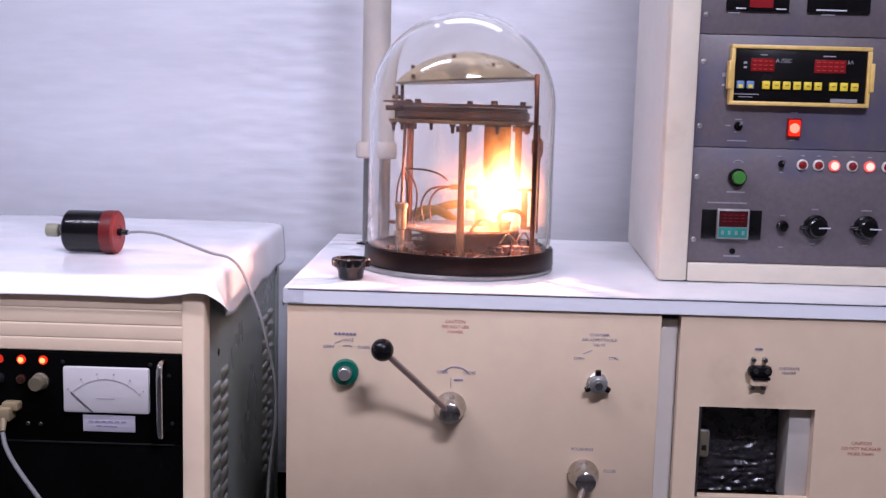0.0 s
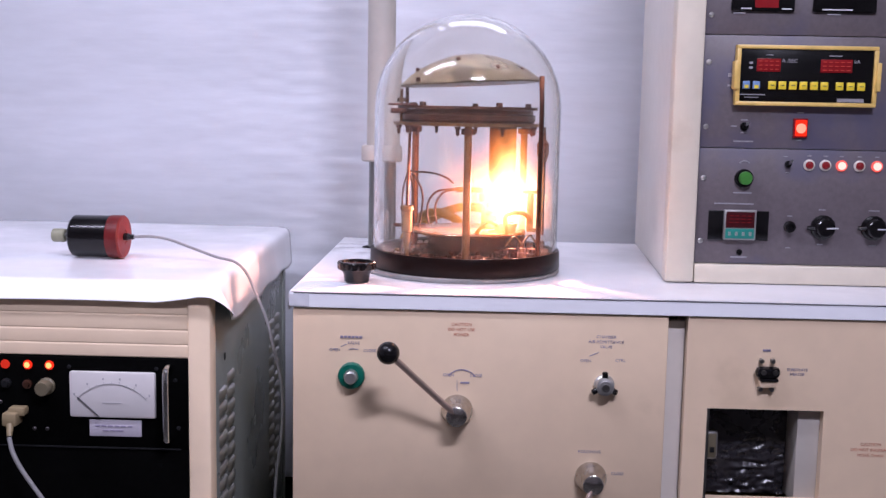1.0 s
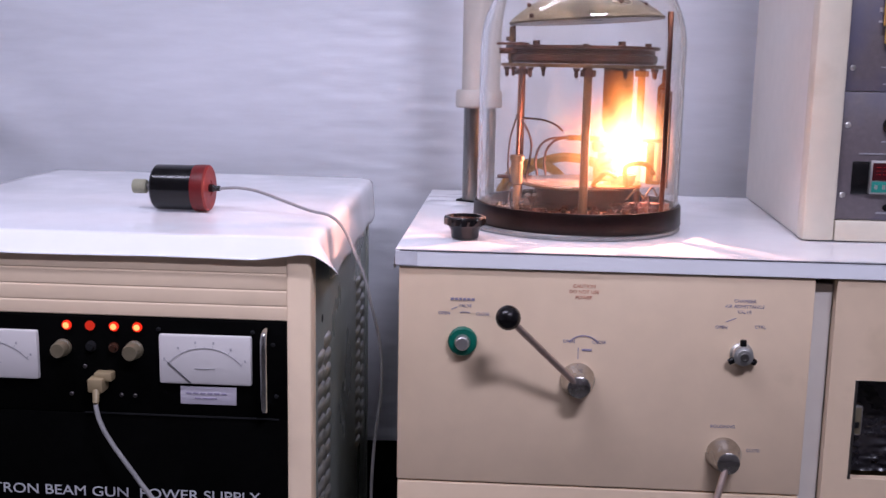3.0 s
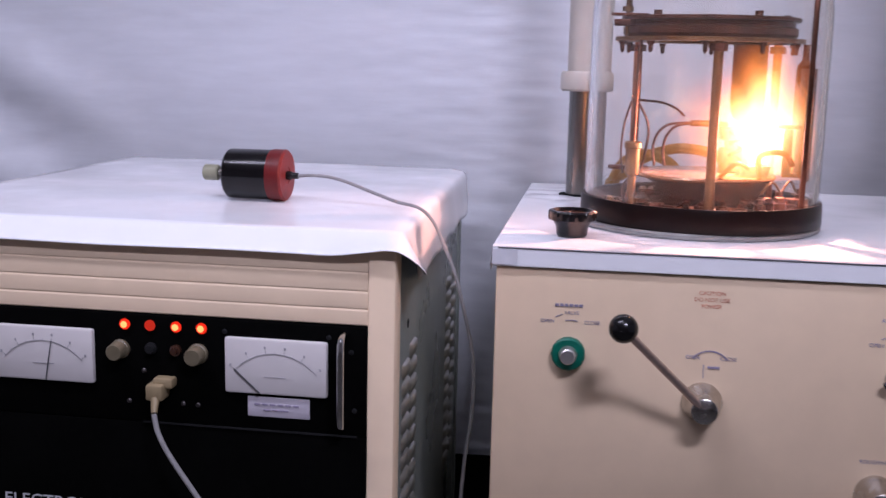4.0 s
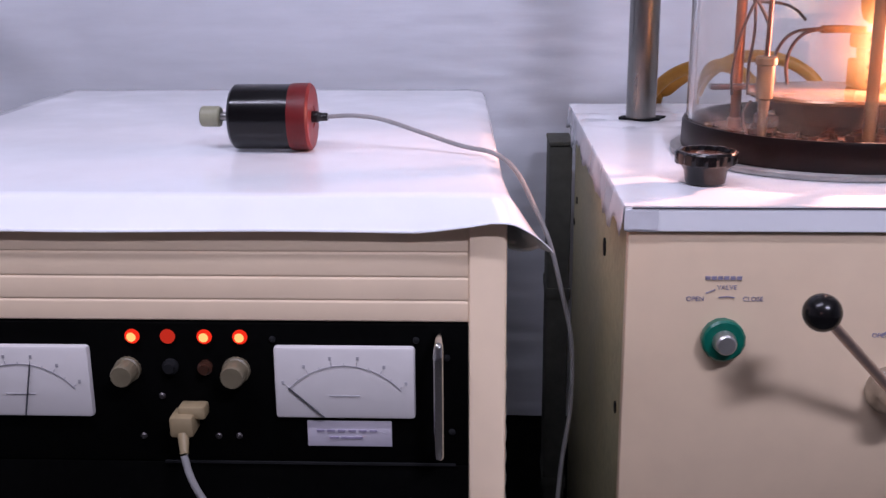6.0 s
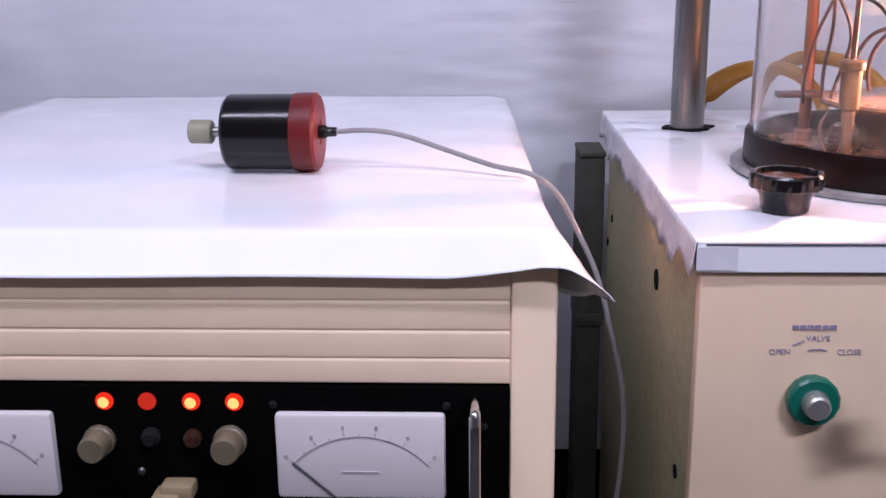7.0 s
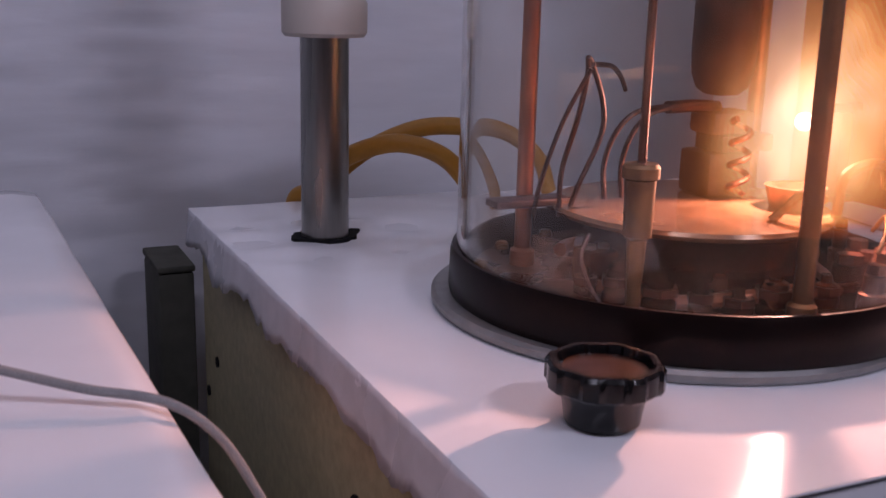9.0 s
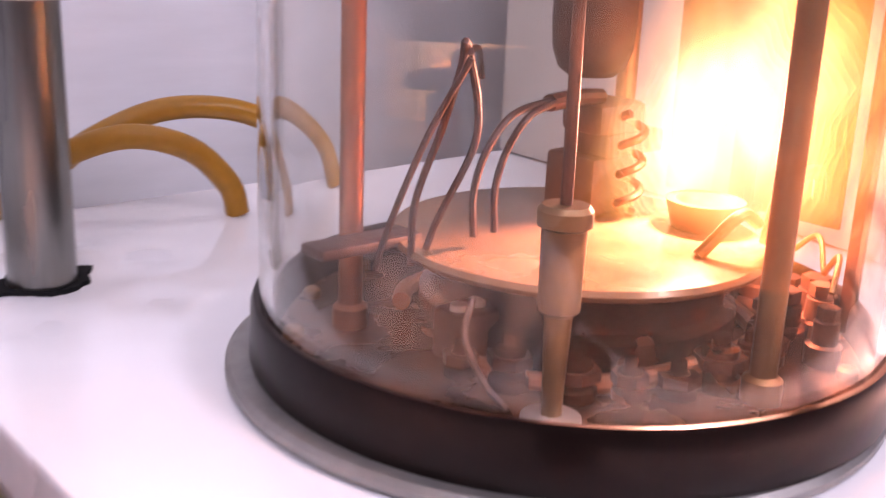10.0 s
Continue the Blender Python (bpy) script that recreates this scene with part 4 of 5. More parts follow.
def loose_cap():
    x, y = 0.004, 2.025
    t = thing("screw_cap", (x, y, TOPZ), "black knurled screw cap on the white worktop", "cap")
    part("cap_body", turned((x, y, TOPZ + 0.0008), (0, 0, 1), [(0, 0), (0, 0.0165), (0.0015, 0.0185), (0.012, 0.0200), (0.018, 0.0235), (0.0185, 0.02), (0.0185, 0)], 40), BAKELITE, t)
    part("knurled_rim", turned((x, y, TOPZ + 0.0194), (0, 0, 1), [(0, 0), (0, 0.0262), (0.0015, 0.0275), (0.0105, 0.0275), (0.0125, 0.026), (0.0125, 0.0228), (0.0075, 0.0216), (0.0068, 0)], 96, lobes=8, depth=0.0014), BAKELITE, t, "lobed black rim with a dished top")

    # flame reflection is put into the dish's brown colour
    part("cap_dish", turned((x, y, TOPZ + 0.0264), (0, 0, 1), [(0, 0), (0, 0.0212), (0.0018, 0.0205), (0.0022, 0.014), (0.0016, 0)], 40), CAP_TOP, t, "glossy dished top, brown for the flame reflected in it")


loose_cap()

# ---- bell jar and what stands in it ----
JX, JY, JR = 0.164, 2.181, 0.1495
BASE = TOPZ + 0.008


def bell_jar():
    t = thing("bell_jar", (JX, JY, TOPZ), "clear glass bell jar on a black rubber ring", "bell jar")
    part("base_flange", turned((JX - 0.005, JY + 0.004, TOPZ + 0.0008), (0, 0, 1), [(0, 0), (0, 0.1580), (0.002, 0.1595), (0.005, 0.1595), (0.0072, 0.157), (0.0072, 0)], 96), FLANGE, t, "greasy steel base flange")
    part("rubber_ring", turned((JX, JY, BASE), (0, 0, 1), [(0, 0.143), (0, 0.1535), (0.003, 0.1543), (0.026, 0.1535), (0.0295, 0.1522), (0.0295, 0.1497), (0.0275, 0.1455), (0.024, 0.1435)], 96, hollow=True), RUBBER, t, "black rubber sealing ring")
    ro, ri, zc = JR, JR - 0.0058, 1.185
    prof = [(BASE + 0.018, ro), (1.10, ro)]
    prof += [(zc + ro * math.sin(a) * 1.0, ro * math.cos(a)) for a in [math.pi / 2 * k / 22 for k in range(23)]]
    inner = [(BASE + 0.018, ri), (1.10, ri)] + [(zc + ri * math.sin(a), ri * math.cos(a)) for a in [math.pi / 2 * k / 22 for k in range(23)]]
    b = turned((JX, JY, 0), (0, 0, 1), prof + inner[::-1], 96)
    for f in [f for f in b.faces if len(f.verts) > 10]:
        b.faces.remove(f)
    edges = [e for e in b.edges if e.is_boundary]
    bmesh.ops.bridge_loops(b, edges=edges)
    ob = part("glass_dome", b, GLASS, t, "clear blown glass dome", angle=60)
    ob.visible_shadow = False
    return t


bell_jar()


def hex_nut(at, r, h, bm=None):
    return turned(at, (0, 0, 1), [(0, 0), (0, r), (h, r), (h, 0)], 6, bm)


def jar_fixture():
    z0 = BASE + 0.0005
    t = thing("coating_fixture", (JX, JY, BASE), "copper rod stand with brown work ring and golden dome", "fixture")
    part("base_plate", turned((JX, JY, BASE), (0, 0, 1), [(0, 0), (0, 0.1425), (0.010, 0.1425), (0.0115, 0.141), (0.0115, 0)], 72), BASE_STAIN, t, "brown stained steel base plate")
    z0 = BASE + 0.0116
    legs = ((0.077, 2.242, COPPER), (0.166, 2.071, BRASS), (0.259, 2.232, COPPER))
    for x, y, m in legs:
        leg = part("support_rod", rod((x, y, z0), (x, y, 1.160), 0.0058, seg=20), m, t, "tarnished metal support rod")
        part("rod_foot", turned((x, y, z0), (0, 0, 1), [(0, 0.0085), (0.010, 0.0085), (0.012, 0.0062), (0.012, 0.006)], 18), m, leg)
        part("rod_nut", hex_nut((x, y, 1.146), 0.0105, 0.009), BROWN, leg)
    # work ring: two thin plates and a brown drum between
    part("lower_ring", turned((JX, JY, 1.158), (0, 0, 1), [(0, 0.070), (0, 0.1185), (0.005, 0.1185), (0.005, 0.070)], 72, hollow=True), BRASS, t, "dull brass lower ring")
    part("work_drum", turned((JX, JY, 1.1635), (0, 0, 1), [(0, 0.076), (0, 0.106), (0.004, 0.109), (0.012, 0.109), (0.014, 0.105), (0.020, 0.105), (0.020, 0.076)], 72, hollow=True), BROWN, t, "brown coated drum")
    part("upper_ring", turned((JX, JY, 1.184), (0, 0, 1), [(0, 0.062), (0, 0.112), (0.0045, 0.112), (0.0045, 0.062)], 72, hollow=True), BROWN, t, "brown upper ring")
    for k in range(10):
        a = 2 * math.pi * (k + 0.3) / 10
        x, y = JX + 0.111 * math.cos(a), JY + 0.111 * math.sin(a)
        part("hanging_bolt", turned((x, y, 1.1575), (0, 0, -1), [(0, 0.0048), (0.004, 0.0048), (0.004, 0.0028), (0.012, 0.0028), (0.015, 0.0)], 10), BROWN, t)
        if k % 2 == 0:
            part("top_nut", hex_nut((JX + 0.1 * math.cos(a), JY + 0.1 * math.sin(a), 1.1886), 0.005, 0.006), BROWN, t)
    cl = part("clamp_block", box(0.044, 0.072, 2.135, 2.160, 1.176, 1.184, 0.001), BROWN, t)
    part("clamp_screw", rod((0.060, 2.147, 1.160), (0.060, 2.147, 1.214), 0.0025, seg=10), BRASS, cl)
    part("wing_nut", hex_nut((0.060, 2.147, 1.194), 0.007, 0.006), BRASS, cl)
    part("clamp_bar", box(0.040, 0.086, 2.141, 2.153, 1.1885, 1.192, 0.0008), BROWN, cl)
    # dome-shaped work holder
    R, h = 0.1135, 0.046
    S = (R * R + h * h) / (2 * h)
    prof = []
    for k in range(17):
        a = math.asin(R / S) * (1 - k / 16)
        prof.append((S * math.cos(a) - (S - h), S * math.sin(a)))
    inner = [(d - 0.002, max(0.0, r - 0.0008)) for d, r in prof[::-1]]
    b = turned((JX + 0.004, JY, 1.226), (-0.055, 0, 1), prof + inner[1:], 72)
    dome = part("work_dome", b, GOLDEN, t, "hazy golden domed work holder", angle=60)
    for a, r in ((200, 0.085), (255, 0.06), (330, 0.095), (300, 0.09), (225, 0.108), (100, 0.09), (20, 0.1)):
        x, y = JX + r * math.cos(radians(a)), JY + r * math.sin(radians(a))
        z = 1.226 + math.sqrt(S * S - r * r) - (S - h) + 0.055 * (x - JX)
        part("dome_screw", turned((x, y, z - 0.002), (0, 0, 1), [(0, 0.0032), (0.005, 0.0032), (0.006, 0.002), (0.006, 0)], 10), BROWN, dome)
    part("dome_strap", box(0.272, 0.2795, 2.081, 2.093, z0, 1.236, 0.001), BROWN, t, "brown metal strap")
    part("dome_strap", box(0.060, 0.0655, 2.222, 2.232, 1.190, 1.222, 0.001), BROWN, t)
    # electrode with brass socket
    ex, ey = 0.074, 2.105
    e = part("electrode", turned((ex, ey, z0), (0, 0, 1), [(0, 0.0095), (0.004, 0.0095), (0.004, 0.0040), (0.020, 0.0044), (0.048, 0.0054), (0.050, 0.0080), (0.082, 0.0086), (0.083, 0.0104), (0.089, 0.0104), (0.091, 0.0088), (0.091, 0)], 28), DULL_BRASS, t, "tapered brass electrode socket")
    part("thin_rod", rod((ex, ey, z0 + 0.091), (ex + 0.003, ey + 0.004, 1.158), 0.0024, seg=12), BROWN, e)
    part("ferrule", turned((ex, ey, z0 - 0.0002), (0, 0, 1), [(0, 0.012), (0.006, 0.012), (0.007, 0.0095), (0.007, 0)], 24), ALU, e)
    # hearth plate
    part("hearth_plate", turned((JX + 0.004, JY, 0.9865), (0, 0, 1), [(0, 0), (0, 0.090), (0.0025, 0.0915), (0.005, 0.090), (0.005, 0)], 64), PLATE, t, "scorched round hearth plate")
    part("hearth_drum", turned((JX + 0.012, JY + 0.005, z0), (0, 0, 1), [(0, 0.0), (0, 0.076), (0.004, 0.079), (0.016, 0.079), (0.019, 0.073), (0.034, 0.073), (0.037, 0.080), (0.0425, 0.080), (0.0425, 0.0)], 64), DRUM, t, "brown coated hearth drum")
    part("side_bracket", box(0.043, 0.098, 2.214, 2.232, 0.9885, 0.9935, 0.001), WIRE, t)
    part("side_bracket", box(0.085, 0.130, 2.196, 2.226, 0.9850, 0.9900, 0.001), BROWN, t)
    part("cooling_tube", tube([(JX + 0.010 + 0.088 * math.cos(radians(q)), JY + 0.002 + 0.088 * math.sin(radians(q)), z0 + 0.006 + 0.004 * math.sin(radians(3 * q))) for q in range(-170, 160, 15)], 0.0046, 10, 3), COPPER, t, "bent copper cooling tube")
    for k in range(15):
        q = radians(24 * k + 7)
        part("plate_bolt", turned((JX + 0.1335 * math.cos(q), JY + 0.1335 * math.sin(q), z0 - 0.0004), (0, 0, 1), [(0, 0.0052), (0.004, 0.0050), (0.0055, 0.0035), (0.0058, 0)], 12), BRASS, t)
    for k, q in enumerate((192, 206, 222, 236, 249, 262, 275, 288, 301, 314)):
        x, y = JX + 0.012 + 0.097 * math.cos(radians(q)), JY + 0.005 + 0.097 * math.sin(radians(q))
        r, hh = 0.0060 + 0.0014 * (k % 3), 0.010 + 0.003 * ((k * 7) % 4)
        stud = part("terminal_stud", turned((x, y, z0), (0, 0, 1), [(0, r * 1.2), (0.005, r * 1.2), (0.006, r), (hh, r * 0.92), (hh + 0.001, r * 0.5), (hh + 0.006, r * 0.45), (hh + 0.006, 0)], 16), DRUM, t)
        part("stud_nut", hex_nut((x, y, z0 + hh * 0.55), r * 1.35, 0.005), BROWN, stud)
    part("terminal_box", box(0.085, 0.118, 2.168, 2.190, z0, z0 + 0.024, 0.002), BROWN, t, "brown terminal box")
    for x in (0.091, 0.102, 0.112):
        part("box_screw", turned((x, 2.179, z0 + 0.0238), (0, 0, 1), [(0, 0.0042), (0.003, 0.0040), (0.004, 0)], 12), ALU, t)
    # wire loops
    part("wire_loop", tube([(0.080, 2.200, 0.985), (0.078, 2.196, 1.015), (0.078, 2.180, 1.050), (0.074, 2.165, 1.078), (0.071, 2.160, 1.088), (0.080, 2.166, 1.078), (0.090, 2.172, 1.060), (0.094, 2.178, 1.040), (0.090, 2.195, 1.005), (0.086, 2.20, 0.985)], 0.0017, 8), WIRE, t)
    part("wire_loop", tube([(0.074, 2.160, 1.084), (0.085, 2.172, 1.083), (0.110, 2.195, 1.080), (0.130, 2.215, 1.072), (0.142, 2.226, 1.062)], 0.0016, 8), WIRE, t)
    part("wire_loop", tube([(0.070, 2.155, 1.082), (0.062, 2.170, 1.05), (0.060, 2.19, 1.01), (0.064, 2.205, 0.985)], 0.0015, 8), WIRE, t)
    for dx in (0.0, 0.013):
        part("lead_wire", tube([(0.104 + dx, 2.186, 0.998), (0.101 + dx, 2.184, 1.018), (0.104 + dx, 2.181, 1.036), (0.115 + dx, 2.180, 1.050), (0.133 + dx, 2.183, 1.0545), (0.165, 2.190, 1.0545), (0.190, 2.196, 1.053)], 0.0018, 8), WIRE, t)
    part("lead_sleeve", tube([(0.148, 2.186, 1.0545), (0.172, 2.191, 1.0545), (0.196, 2.197, 1.0525)], 0.0042, 10), BROWN, t)
    part("ground_wire", tube([(0.072, 2.15, 0.985), (0.064, 2.145, 0.972), (0.066, 2.135, 0.955), (0.070, 2.125, z0 + 0.002)], 0.0016, 8), WIRE, t)
    # shield drum round the source
    part("source_shield", turned((0.2235, 2.228, 1.056), (0, 0, 1), [(0, 0), (0.0015, 0.012), (0.006, 0.018), (0.016, 0.0215), (0.030, 0.0225), (0.102, 0.0225), (0.102, 0)], 40), SOOT, t, "dark brown coated shield can")
    part("source_block", box(0.190, 0.226, 2.192, 2.226, 0.9917, 1.022, 0.003), SOOT, t, "brown coated source block")
    part("source_block", box(0.196, 0.240, 2.188, 2.218, 1.0222, 1.034, 0.002), SOOT, t)
    part("source_block", box(0.186, 0.222, 2.186, 2.214, 1.0342, 1.050, 0.004), SOOT, t)
    part("source_coil", tube([(0.206 + 0.007 * math.cos(k * 0.9), 2.182 + 0.005 * math.sin(k * 0.9), 0.994 + 0.0021 * k) for k in range(26)], 0.0022, 8, 4), COPPER, t)
    # added plate that stops the hearth glare from reaching the rack side
    part("glare_blocker", box(0.2815, 0.2840, 2.104, 2.215, 0.9917, 1.128, 0.0008), BROWN, t, "thin brown plate added to keep the hearth glare off the rack")
    part("hanging_probe", turned((0.288, 2.190, 1.158), (0, 0, -1), [(0, 0.004), (0.020, 0.0045), (0.026, 0.010), (0.044, 0.010), (0.056, 0.006), (0.068, 0.0012), (0.070, 0)], 20), BROWN, t, "dark pointed probe hanging from the ring")
    part("source_bar", box(0.254, 0.290, 2.152, 2.160, 1.0525, 1.0575, 0.001), BROWN, t)
    # foot of the added glare plate
    part("glare_blocker_foot", box(0.2700, 0.2812, 2.150, 2.170, 0.9917, 0.996, 0.0008), BROWN, t)
    part("source_post", box(0.262, 0.272, 2.150, 2.160, 0.9917, 1.052, 0.001), BRASS, t)
    part("source_arm", tube([(0.230, 2.115, 0.992), (0.226, 2.108, 1.018), (0.238, 2.104, 1.026), (0.256, 2.106, 1.024), (0.266, 2.110, 1.010)], 0.0035, 8), BRASS, t)
    part("source_arm", tube([(0.182, 2.120, 0.992), (0.200, 2.112, 1.010), (0.216, 2.112, 1.004)], 0.003, 8), BRASS, t)
    part("crucible", turned((0.228, 2.150, 0.9917), (0, 0, 1), [(0, 0), (0, 0.016), (0.014, 0.020), (0.014, 0.015), (0.006, 0.012), (0.006, 0)], 28), COPPER, t, "small crucible")
    # feedthroughs standing on the base plate
    random.seed(3)
    spots = ((0.226, 2.076), (0.252, 2.094), (0.275, 2.125), (0.288, 2.165), (0.272, 2.218), (0.235, 2.105), (0.268, 2.105), (0.290, 2.150))
    for k, (x, y) in enumerate(spots):
        r, h = random.uniform(0.007, 0.014), random.uniform(0.012, 0.028)
        f = part("feedthrough", turned((x, y, z0), (0, 0, 1), [(0, r), (h * 0.45, r), (h * 0.5, r * 0.72), (h, r * 0.7), (h + 0.001, 0)], 18), (BROWN, COPPER, DRUM)[k % 3], t)
        part("terminal_nut", hex_nut((x, y, z0 + h + 0.001), r * 0.62, 0.006), COPPER if k % 3 == 1 else BROWN, f)
    for k, (a, b2) in enumerate((((0.252, 2.094), (0.275, 2.125)), ((0.226, 2.076), (0.252, 2.094)))):
        part("link_wire", tube([(a[0], a[1], z0 + 0.034), ((a[0] + b2[0]) / 2, (a[1] + b2[1]) / 2 - 0.004, z0 + 0.048), (b2[0], b2[1], z0 + 0.034)], 0.0015, 8), BRASS, t)
    return t


jar_fixture()


def plasma():
    """The burning vapour cloud: nested uneven layers of glowing gas, hottest inside, fading to a wide warm haze."""
    t = thing("glowing_vapour", FLAME_AT - Vector((0, 0, 0.035)), "white-hot glowing vapour cloud over the crucible", "glowing vapour")
    random.seed(21)
    layers, step = 30, 0.0037
    for i in range(layers):
        r = 0.012 + step * i
        # per channel: a bright core and a faint wide haze, both falling off as a bell curve
        colour = []
        # the core widths also stand for the bloom round the glare
        for core, width, haze in ((10.5, 0.0325, 0.90), (5.8, 0.0280, 0.29), (3.4, 0.0240, 0.08)):
            w = core * r ** 3 / (2 * width ** 4) * math.exp(-r * r / (2 * width ** 2))
            w += haze * r ** 3 / (2 * 0.058 ** 4) * math.exp(-r * r / (2 * 0.058 ** 2))
            colour.append(w * step / 2)
        seed = Vector((random.uniform(0, 50), random.uniform(0, 50), random.uniform(0, 50)))
        b = bmesh.new()
        bmesh.ops.create_icosphere(b, subdivisions=4, radius=1)
        for v in b.verts:
            n = v.co.normalized()
            k = 1 + 0.20 * noise.noise(n * 1.7 + Vector((1, 2, 0))) + 0.15 * noise.noise(n * 3.2 + Vector((5, 0, 7))) + 0.05 * noise.noise(n * 4.0 + seed)
            up, down = max(0.0, n.z), max(0.0, -n.z)
            p = Vector((n.x * (1.05 - 0.30 * up), n.y, n.z * (1.0 + 0.32 * up ** 2 + 0.35 * down))) * k * r
            q = FLAME_AT + p
            off = Vector((q.x - JX, q.y - JY))
            if off.length > 0.141:
                off *= 0.141 / off.length
                q.x, q.y = JX + off.x, JY + off.y
            q.y = min(q.y, 2.1855 - 0.00012 * i)
            q.z = max(min(q.z, 1.155), 0.9925 + 0.0001 * i)
            v.co = q
        ob = part("vapour_layer", b, hot_gas("vapour_gas", colour, r), t, angle=180)
        ob.visible_shadow = False
    return t


plasma()

# ---- instrument rack ----
RX0, RX1, RY, RB = 0.475, 1.035, 2.090, 2.585


def rack():
    t = thing("instrument_rack", ((RX0 + RX1) / 2, RY, TOPZ), "cream instrument rack with grey control panels", "rack")
    z0, zt = TOPZ + 0.0012, 1.70
    shell = box(RX0 + 0.002, RX1 - 0.002, RY + 0.032, RB, z0, zt, 0.003)
    for v in shell.verts:
        if v.co.x < 0.6:
            v.co.x += 0.056 * (v.co.y - RY - 0.032)
    part("body", shell, CREAM_WHITE, t, "off-white painted rack body")
    px0, px1 = 0.5195, 1.003
    part("frame_side", box(RX0, px0 - 0.0005, RY, RY + 0.0315, z0, zt, 0.004), RACK_PAINT, t)
    part("frame_side", box(px1 + 0.0005, RX1, RY, RY + 0.0315, z0, zt, 0.004), RACK_PAINT, t)
    part("frame_sill", box(px0, px1, RY, RY + 0.0315, z0, 0.9545, 0.003), RACK_PAINT, t)
    y = RY + 0.006
    low = part("valve_panel", box(px0, px1, y, RY + 0.0315, 0.9555, 1.1325, 0.001), GREY_PANEL, t, "grey process control panel")
    mid = part("monitor_panel", box(px0, px1, y, RY + 0.0315, 1.1335, 1.3025, 0.001), GREY_PANEL, t, "grey thickness monitor panel")
    top = part("gauge_panel", box(px0, px1, y, RY + 0.0315, 1.3035, 1.390, 0.001), GREY_PANEL, t, "grey vacuum gauge panel")
    part("blank_panel", box(px0, px1, y, RY + 0.0315, 1.391, zt - 0.01, 0.001), GREY_PANEL, t)
    for z in (0.990, 1.087, 1.165, 1.262, 1.332):
        round_screw(px0 + 0.008, y, z, 0.0042, t, ALU)
        round_screw(px1 - 0.008, y, z, 0.0042, t, ALU)
    # top gauges
    for x0 in (0.556, 0.677):
        part("vacuum_gauge", box(x0, x0 + 0.094, y - 0.006, y - 0.0002, 1.338, 1.378, 0.002), BAKELITE, top, "black digital gauge")
    part("gauge_digits", bars([(0.590, 0.625, 1.343, 1.372)], y - 0.0062), RED_GLASS, t)
    for mark in ((0.570, 0.585, 1.3405, 1.3425), (0.63, 0.645, 1.3405, 1.3425), (0.69, 0.735, 1.3405, 1.3425)):
        part("gauge_print", bars([mark], y - 0.0062), INK_WHITE, t)
    for mark in ((0.560, 0.578, 1.3345, 1.3362), (0.7, 0.72, 1.3345, 1.3362)):
        part("gauge_print", bars([mark], y - 0.0002), INK_WHITE, t)
    # thickness monitor
    mx0, mx1, mz0, mz1 = 0.566, 0.776, 1.198, 1.288
    m = part("thickness_monitor", box(mx0 + 0.006, mx1 - 0.006, y - 0.012, y - 0.0002, mz0 + 0.005, mz1 - 0.005, 0.001), BAKELITE, t, "black display fascia in an amber bezel")
    b = box(mx0, mx1, y - 0.015, y - 0.0002, mz1 - 0.006, mz1, 0.0015)
    box(mx0, mx1, y - 0.015, y - 0.0002, mz0, mz0 + 0.006, 0.0015, bm=b)
    box(mx0, mx0 + 0.006, y - 0.015, y - 0.0002, mz0 + 0.006, mz1 - 0.006, 0.0005, bm=b)
    box(mx1 - 0.006, mx1, y - 0.015, y - 0.0002, mz0 + 0.006, mz1 - 0.006, 0.0005, bm=b)
    part("bezel", b, YELLOW, m, "amber plastic bezel")
    for x in (mx0 - 0.004, mx1 - 0.003):
        part("bezel_clip", box(x, x + 0.007, y - 0.019, y - 0.002, 1.2215, 1.264, 0.0015), YELLOW, m)
    yy = y - 0.0122
    for x0, x1, dots in ((0.5975, 0.6300, 4), (0.6925, 0.7365, 5)):
        part("display_window", box(x0 - 0.0015, x1 + 0.0015, yy - 0.0012, yy + 0.0005, 1.2485, 1.268, 0.0004), RED_GLASS, m, "red display window")
        b = None
        for k in range(dots):
            w = (x1 - x0) / dots
            b = bars([(x0 + w * k + w * 0.2, x0 + w * k + w * 0.8, z, z + 0.0012) for z in (1.2515, 1.2575, 1.2635)], yy - 0.0014, b)
        part("display_digits", b, SEGMENT, m)
    for k in range(2):
        x = 0.5750 + 0.0149 * k
        part("key", box(x + 0.001, x + 0.012, yy - 0.004, yy, 1.2225, 1.234, 0.001), KEY_BLUE, m, "blue key")
        part("key_cap", box(x + 0.0035, x + 0.0095, yy - 0.0046, yy - 0.0036, 1.2235, 1.2285), KEY_YELLOW, m)
    for kx in (0.6142, 0.6296, 0.6453, 0.6608, 0.6766, 0.6920, 0.7146, 0.7308, 0.7467):
        kk = part("key", box(kx, kx + 0.0112, yy - 0.004, yy, 1.2225, 1.2345, 0.001), KEY_YELLOW, m, "yellow key")
        part("key_print", bars([(kx + 0.003, kx + 0.0082, 1.2280, 1.2290)], yy - 0.0042), INK, kk)
    part("lettering", words("A /SEC", 0.633, yy - 0.0002, 1.2625, 0.0058, "LEFT"), INK_GREY, m)
    part("lettering", words("kA", 0.7405, yy - 0.0002, 1.2625, 0.0055, "LEFT"), INK_GREY, m)
    for mark in ((0.573, 0.610, 1.2135, 1.2150), (0.580, 0.601, 1.2095, 1.2108), (0.718, 0.758, 1.2050, 1.2105), (0.609, 0.620, 1.2725, 1.274), (0.703, 0.722, 1.2725, 1.274), (0.585, 0.590, 1.2525, 1.256), (0.585, 0.590, 1.2595, 1.263)):
        part("printed_mark", bars([mark], yy - 0.0002), INK_GREY, m)
